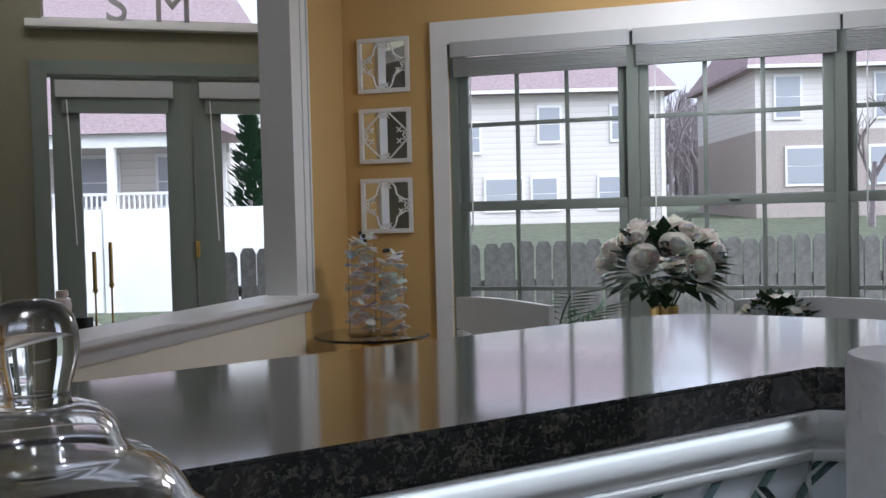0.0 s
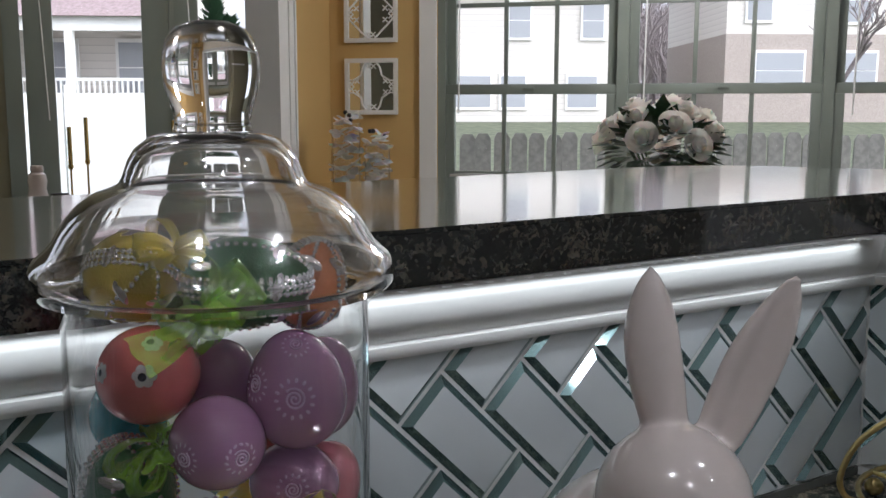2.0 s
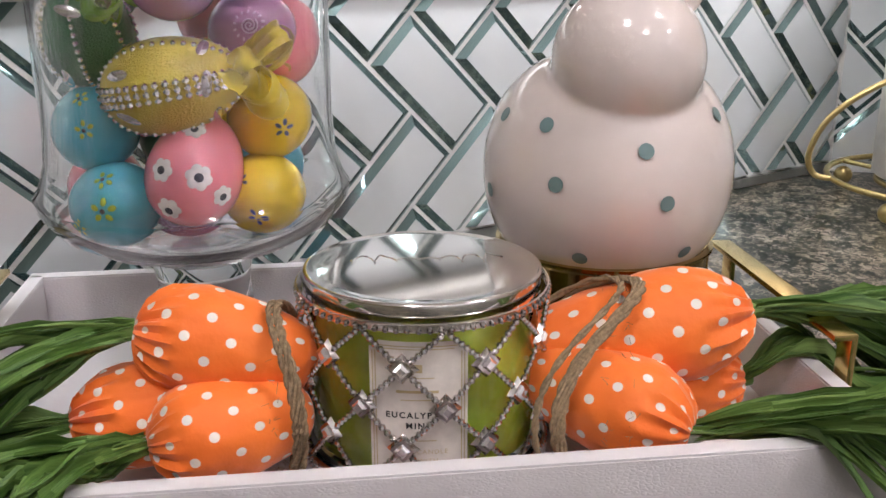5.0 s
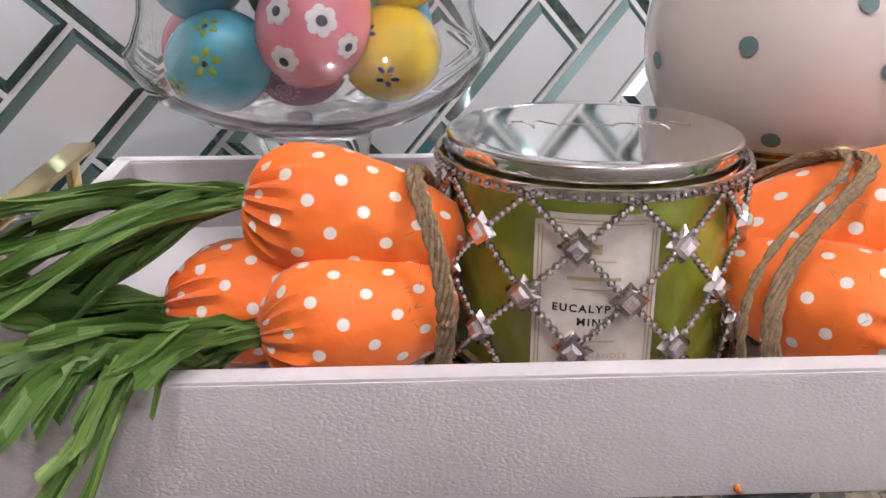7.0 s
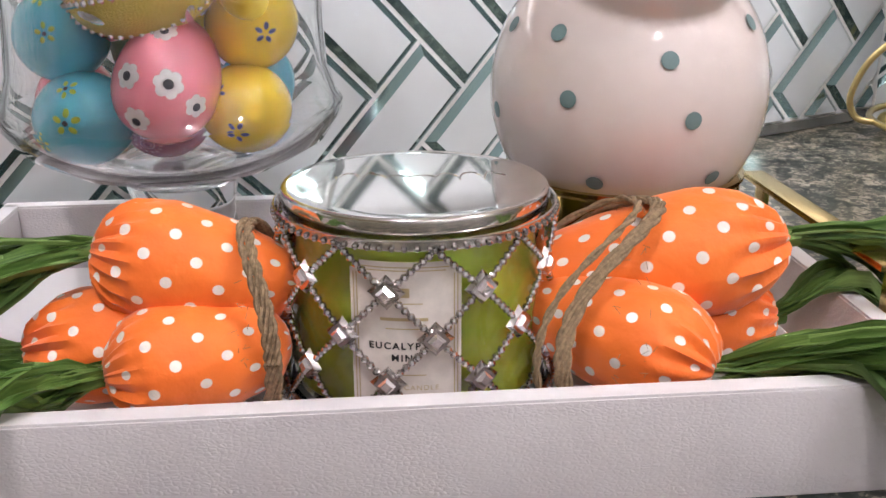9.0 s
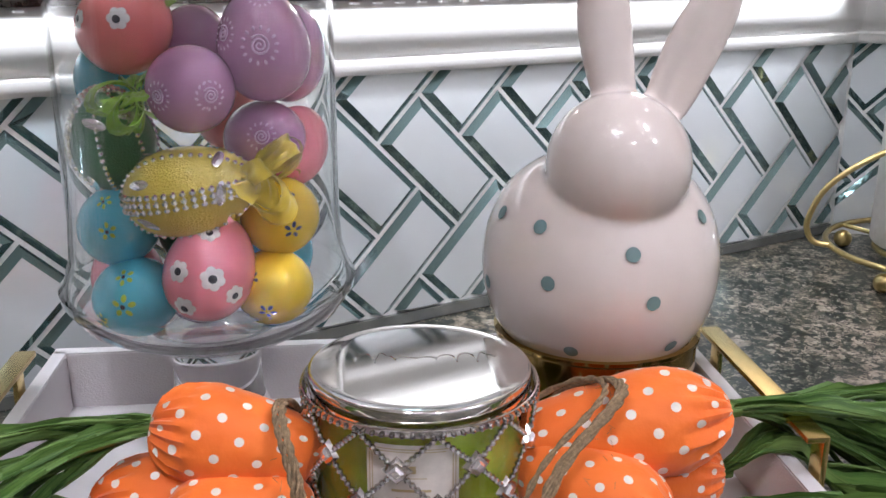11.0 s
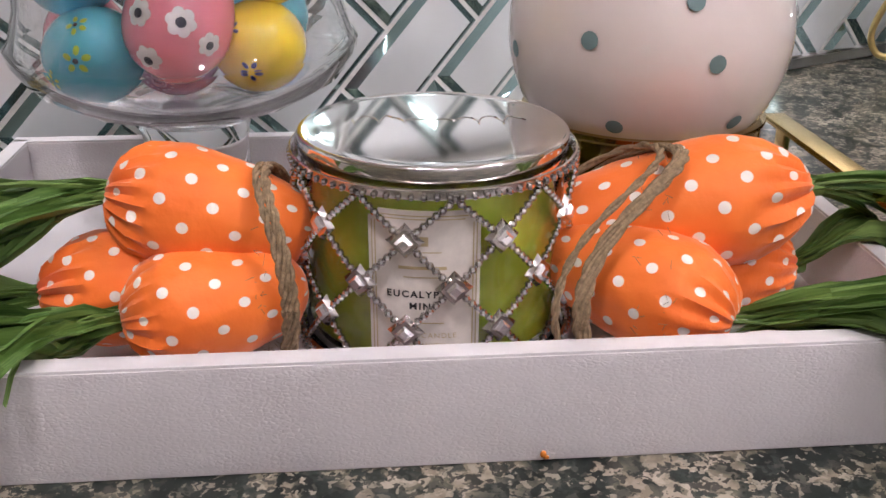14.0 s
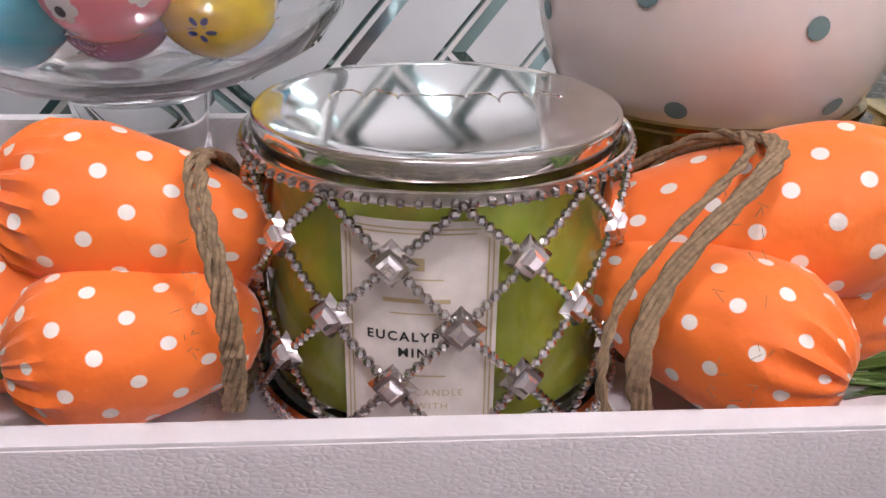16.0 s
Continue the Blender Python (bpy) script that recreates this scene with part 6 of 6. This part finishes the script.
house("white sided two-storey house with a red-brown shingle roof", OUT @ pose(0.4, 40, 0), 9.0, 9, 6.6, 9.9, 3.3, M_SIDING,
      [(4.15, 5.1, 0.85, 1.4), (7.2, 5.1, 0.85, 1.4), (2.2, 2.2, 1.5, 1.3), (3.9, 2.2, 1.0, 1.3), (6.8, 2.2, 1.2, 1.3), (0.9, 4.6, 0.6, 1.2)])
house("brick and siding two-storey house with a red-brown roof", OUT @ pose(13.2, 40, 0), 11.0, 9, 7.4, 10.6, 4.6, M_BRICK,
      [(1.35, 6.0, 1.0, 1.7), (5.6, 6.0, 1.1, 1.8), (2.3, 3.1, 2.0, 1.5), (5.6, 3.1, 1.6, 1.5)])
porch = house("white neighbour house with a deep porch and railing", OUT @ pose(-15.5, 31, 0), 8.6, 8, 7.6, 10.4, 1.3, M_SIDING, [(3.0, 6.3, 0.9, 1.3), (7.7, 6.3, 0.9, 1.3), (4.2, 2.7, 1.5, 1.6), (6.8, 2.7, 1.0, 1.6)])
pr = mesh_of([(0.0, -4.2, 3.9), (9.4, -4.2, 3.9), (9.4, 0, 3.9), (0.0, 0, 3.9), (2.6, -0.9, 6.0), (6.4, -0.9, 6.0)], [(0, 1, 5, 4), (1, 2, 5), (2, 3, 4, 5), (3, 0, 4), (3, 2, 1, 0)])
part("porch_roof", pr, M_ROOF, porch, smooth=False)
part("porch_beam", box((9.0, 0.2, 0.4), (4.7, -3.9, 3.72)), M_VINYL, porch, smooth=False)
for k in range(4):
    part("porch_column", box((0.22, 0.22, 2.4), (0.6 + 2.75 * k, -3.9, 2.4)), M_VINYL, porch, smooth=False)
rail_ = part("porch_railing", box((8.8, 0.08, 0.08), (4.7, -3.9, 2.2)), M_VINYL, porch, smooth=False)
for k in range(56):
    part("baluster", box((0.05, 0.05, 0.85), (0.45 + 0.153 * k, -3.9, 1.75)), M_VINYL, rail_, smooth=False)
part("porch_deck", box((9.0, 4.2, 0.3), (4.7, -2.1, 1.15)), M_VINYL, porch, smooth=False)
vf = thing("vinyl_fence", OUT @ pose(-14, 17, 0), "tall white vinyl privacy fence", "fence")
for k in range(7):
    part("panel", box((1.9, 0.06, 2.1), (0.95 + 2.0 * k, 0, 0.55), 0.01), M_VINYL, vf)
    part("fence_post", box((0.13, 0.13, 2.3), (2.0 * k, 0, 0.6), 0.01), M_VINYL, vf)
cover = thing("covered_grill", OUT @ pose(-3.1, 7.2, -0.7), "patio furniture under a pale draped cover", "furniture cover")
bm = bmesh.new()
bmesh.ops.create_grid(bm, x_segments=24, y_segments=24, size=1.0)
for v in bm.verts:
    rr = max(abs(v.co.x), abs(v.co.y))
    v.co.z = 1.35 - (0.12 if rr < 0.55 else 0.12 + 1.3 * (rr - 0.55) / 0.45) + 0.10 * noise.noise(v.co * 3.0)
part("drape", bm, simple("pale_canvas", (0.62, 0.58, 0.52), 0.8), cover)


def evergreen(m, h, seed):
    ob = thing("evergreen_tree", m, "narrow dark green evergreen tree", "tree", "evergreens")
    part("trunk", tube([(0, 0, 0), (0, 0, h * 0.9)], lambda t: 0.1 * (1.05 - t), 8), M_BARK, ob)
    rnd = random.Random(seed)
    bm = bmesh.new()
    for k in range(420):
        t = rnd.random() ** 0.8
        a, rr = rnd.uniform(0, 6.28), 0.62 * (1 - t) ** 0.7 * rnd.uniform(0.5, 1.1)
        c = Vector((rr * math.cos(a), rr * math.sin(a), 0.2 + (h - 0.2) * t))
        leaf_blade(c, Vector((math.cos(a), math.sin(a), 0.9)), 0.35, 0.09, bm)
    tagged(part("crown", bm, simple("evergreen_foliage", (0.025, 0.07, 0.03), 0.7, vary=0.4), ob, smooth=False), kind="stuff")


evergreen(OUT @ pose(-5.05, 25, 0), 4.0, 1)
evergreen(OUT @ pose(-4.72, 25.2, 0), 3.6, 2)


def bare_tree(x_, y_, z_, h, seed, bm):
    rnd = random.Random(seed)

    def grow(p, d, ln, r, depth):
        q = p + d * ln
        tube([p, (p + q) / 2 + Vector((rnd.uniform(-1, 1), rnd.uniform(-1, 1), 0)) * ln * 0.04, q], lambda t: r * (1 - 0.35 * t), 4, bm)
        if depth:
            for _ in range(3 if depth > 1 else 4):
                nd = (d + Vector((rnd.uniform(-0.8, 0.8), rnd.uniform(-0.8, 0.8), rnd.uniform(-0.1, 0.5)))).normalized()
                grow(q - d * ln * rnd.uniform(0, 0.4), nd, ln * rnd.uniform(0.55, 0.8), r * 0.6, depth - 1)

    grow(Vector((x_, y_, z_)), Vector((rnd.uniform(-0.08, 0.08), 0, 1)).normalized(), h * 0.34, h * 0.019, 4)


bm = bmesh.new()
rndt = random.Random(12)
for k in range(110):
    bare_tree(14 + k * 0.13 + rndt.uniform(-0.6, 0.6), 72 + rndt.uniform(-10, 12), 1.2, rndt.uniform(4, 12), k, bm)
woods = part("woods", bm, M_BARK, smooth=False)
woods.matrix_world = OUT
tagged(woods, "bare grey-brown winter woods on the rise", "trees", kind="stuff")
bm = bmesh.new()
bare_tree(14.9, 33, 0.5, 7.0, 77, bm)
yt = thing("bare_tree", OUT, "young bare tree in front of the brick house", "tree")
part("trunk", bm, M_BARK, yt, smooth=False)
# palm on the sill side
palm = thing("potted_palm", WIN @ pose(-0.30, -0.35, 0), "green potted palm below the window", "plant")
part("pot", lathe([(0.0, 0.0), (0.12, 0.0), (0.16, 0.30), (0.15, 0.30), (0.13, 0.27), (0.0, 0.27)], 28), M_CERAMIC, palm)
rndp = random.Random(3)
for k in range(12):
    a = k * 2.4
    bm = bmesh.new()
    tip = Vector((0.34 * math.cos(a), 0.30 * math.sin(a) - 0.08, rndp.uniform(0.75, 1.02)))
    line = smooth_path([(0, 0, 0.27), (tip.x * 0.35, tip.y * 0.35, tip.z * 0.8), tip], 8)
    tube(line, 0.004, 5, bm)
    for i in range(5, len(line)):
        for s in (-1, 1):
            d = (line[i] - line[i - 1]).normalized()
            leaf_blade(line[i], d + d.cross(Vector((0, 0, 1))).normalized() * s * 1.1 + Vector((0, 0, -0.25)), 0.15, 0.010, bm)
    part("frond", bm, simple("palm_green", (0.05, 0.14, 0.05), 0.45, vary=0.3), palm, smooth=False)


# ---- tiles, last ----
lay_tiles(wall_tiled, WALL_Y, -0.62, CORNER[0] - 0.003, Z_TILE0 + 0.002, Z_TILE1 - 0.001, (0.1337, 1.0373))
lay_tiles(wall_tiled_2, 0.0, 0.004, 0.55, Z_TILE0 + 0.002, Z_TILE1 - 0.001, (0.02, 1.02))
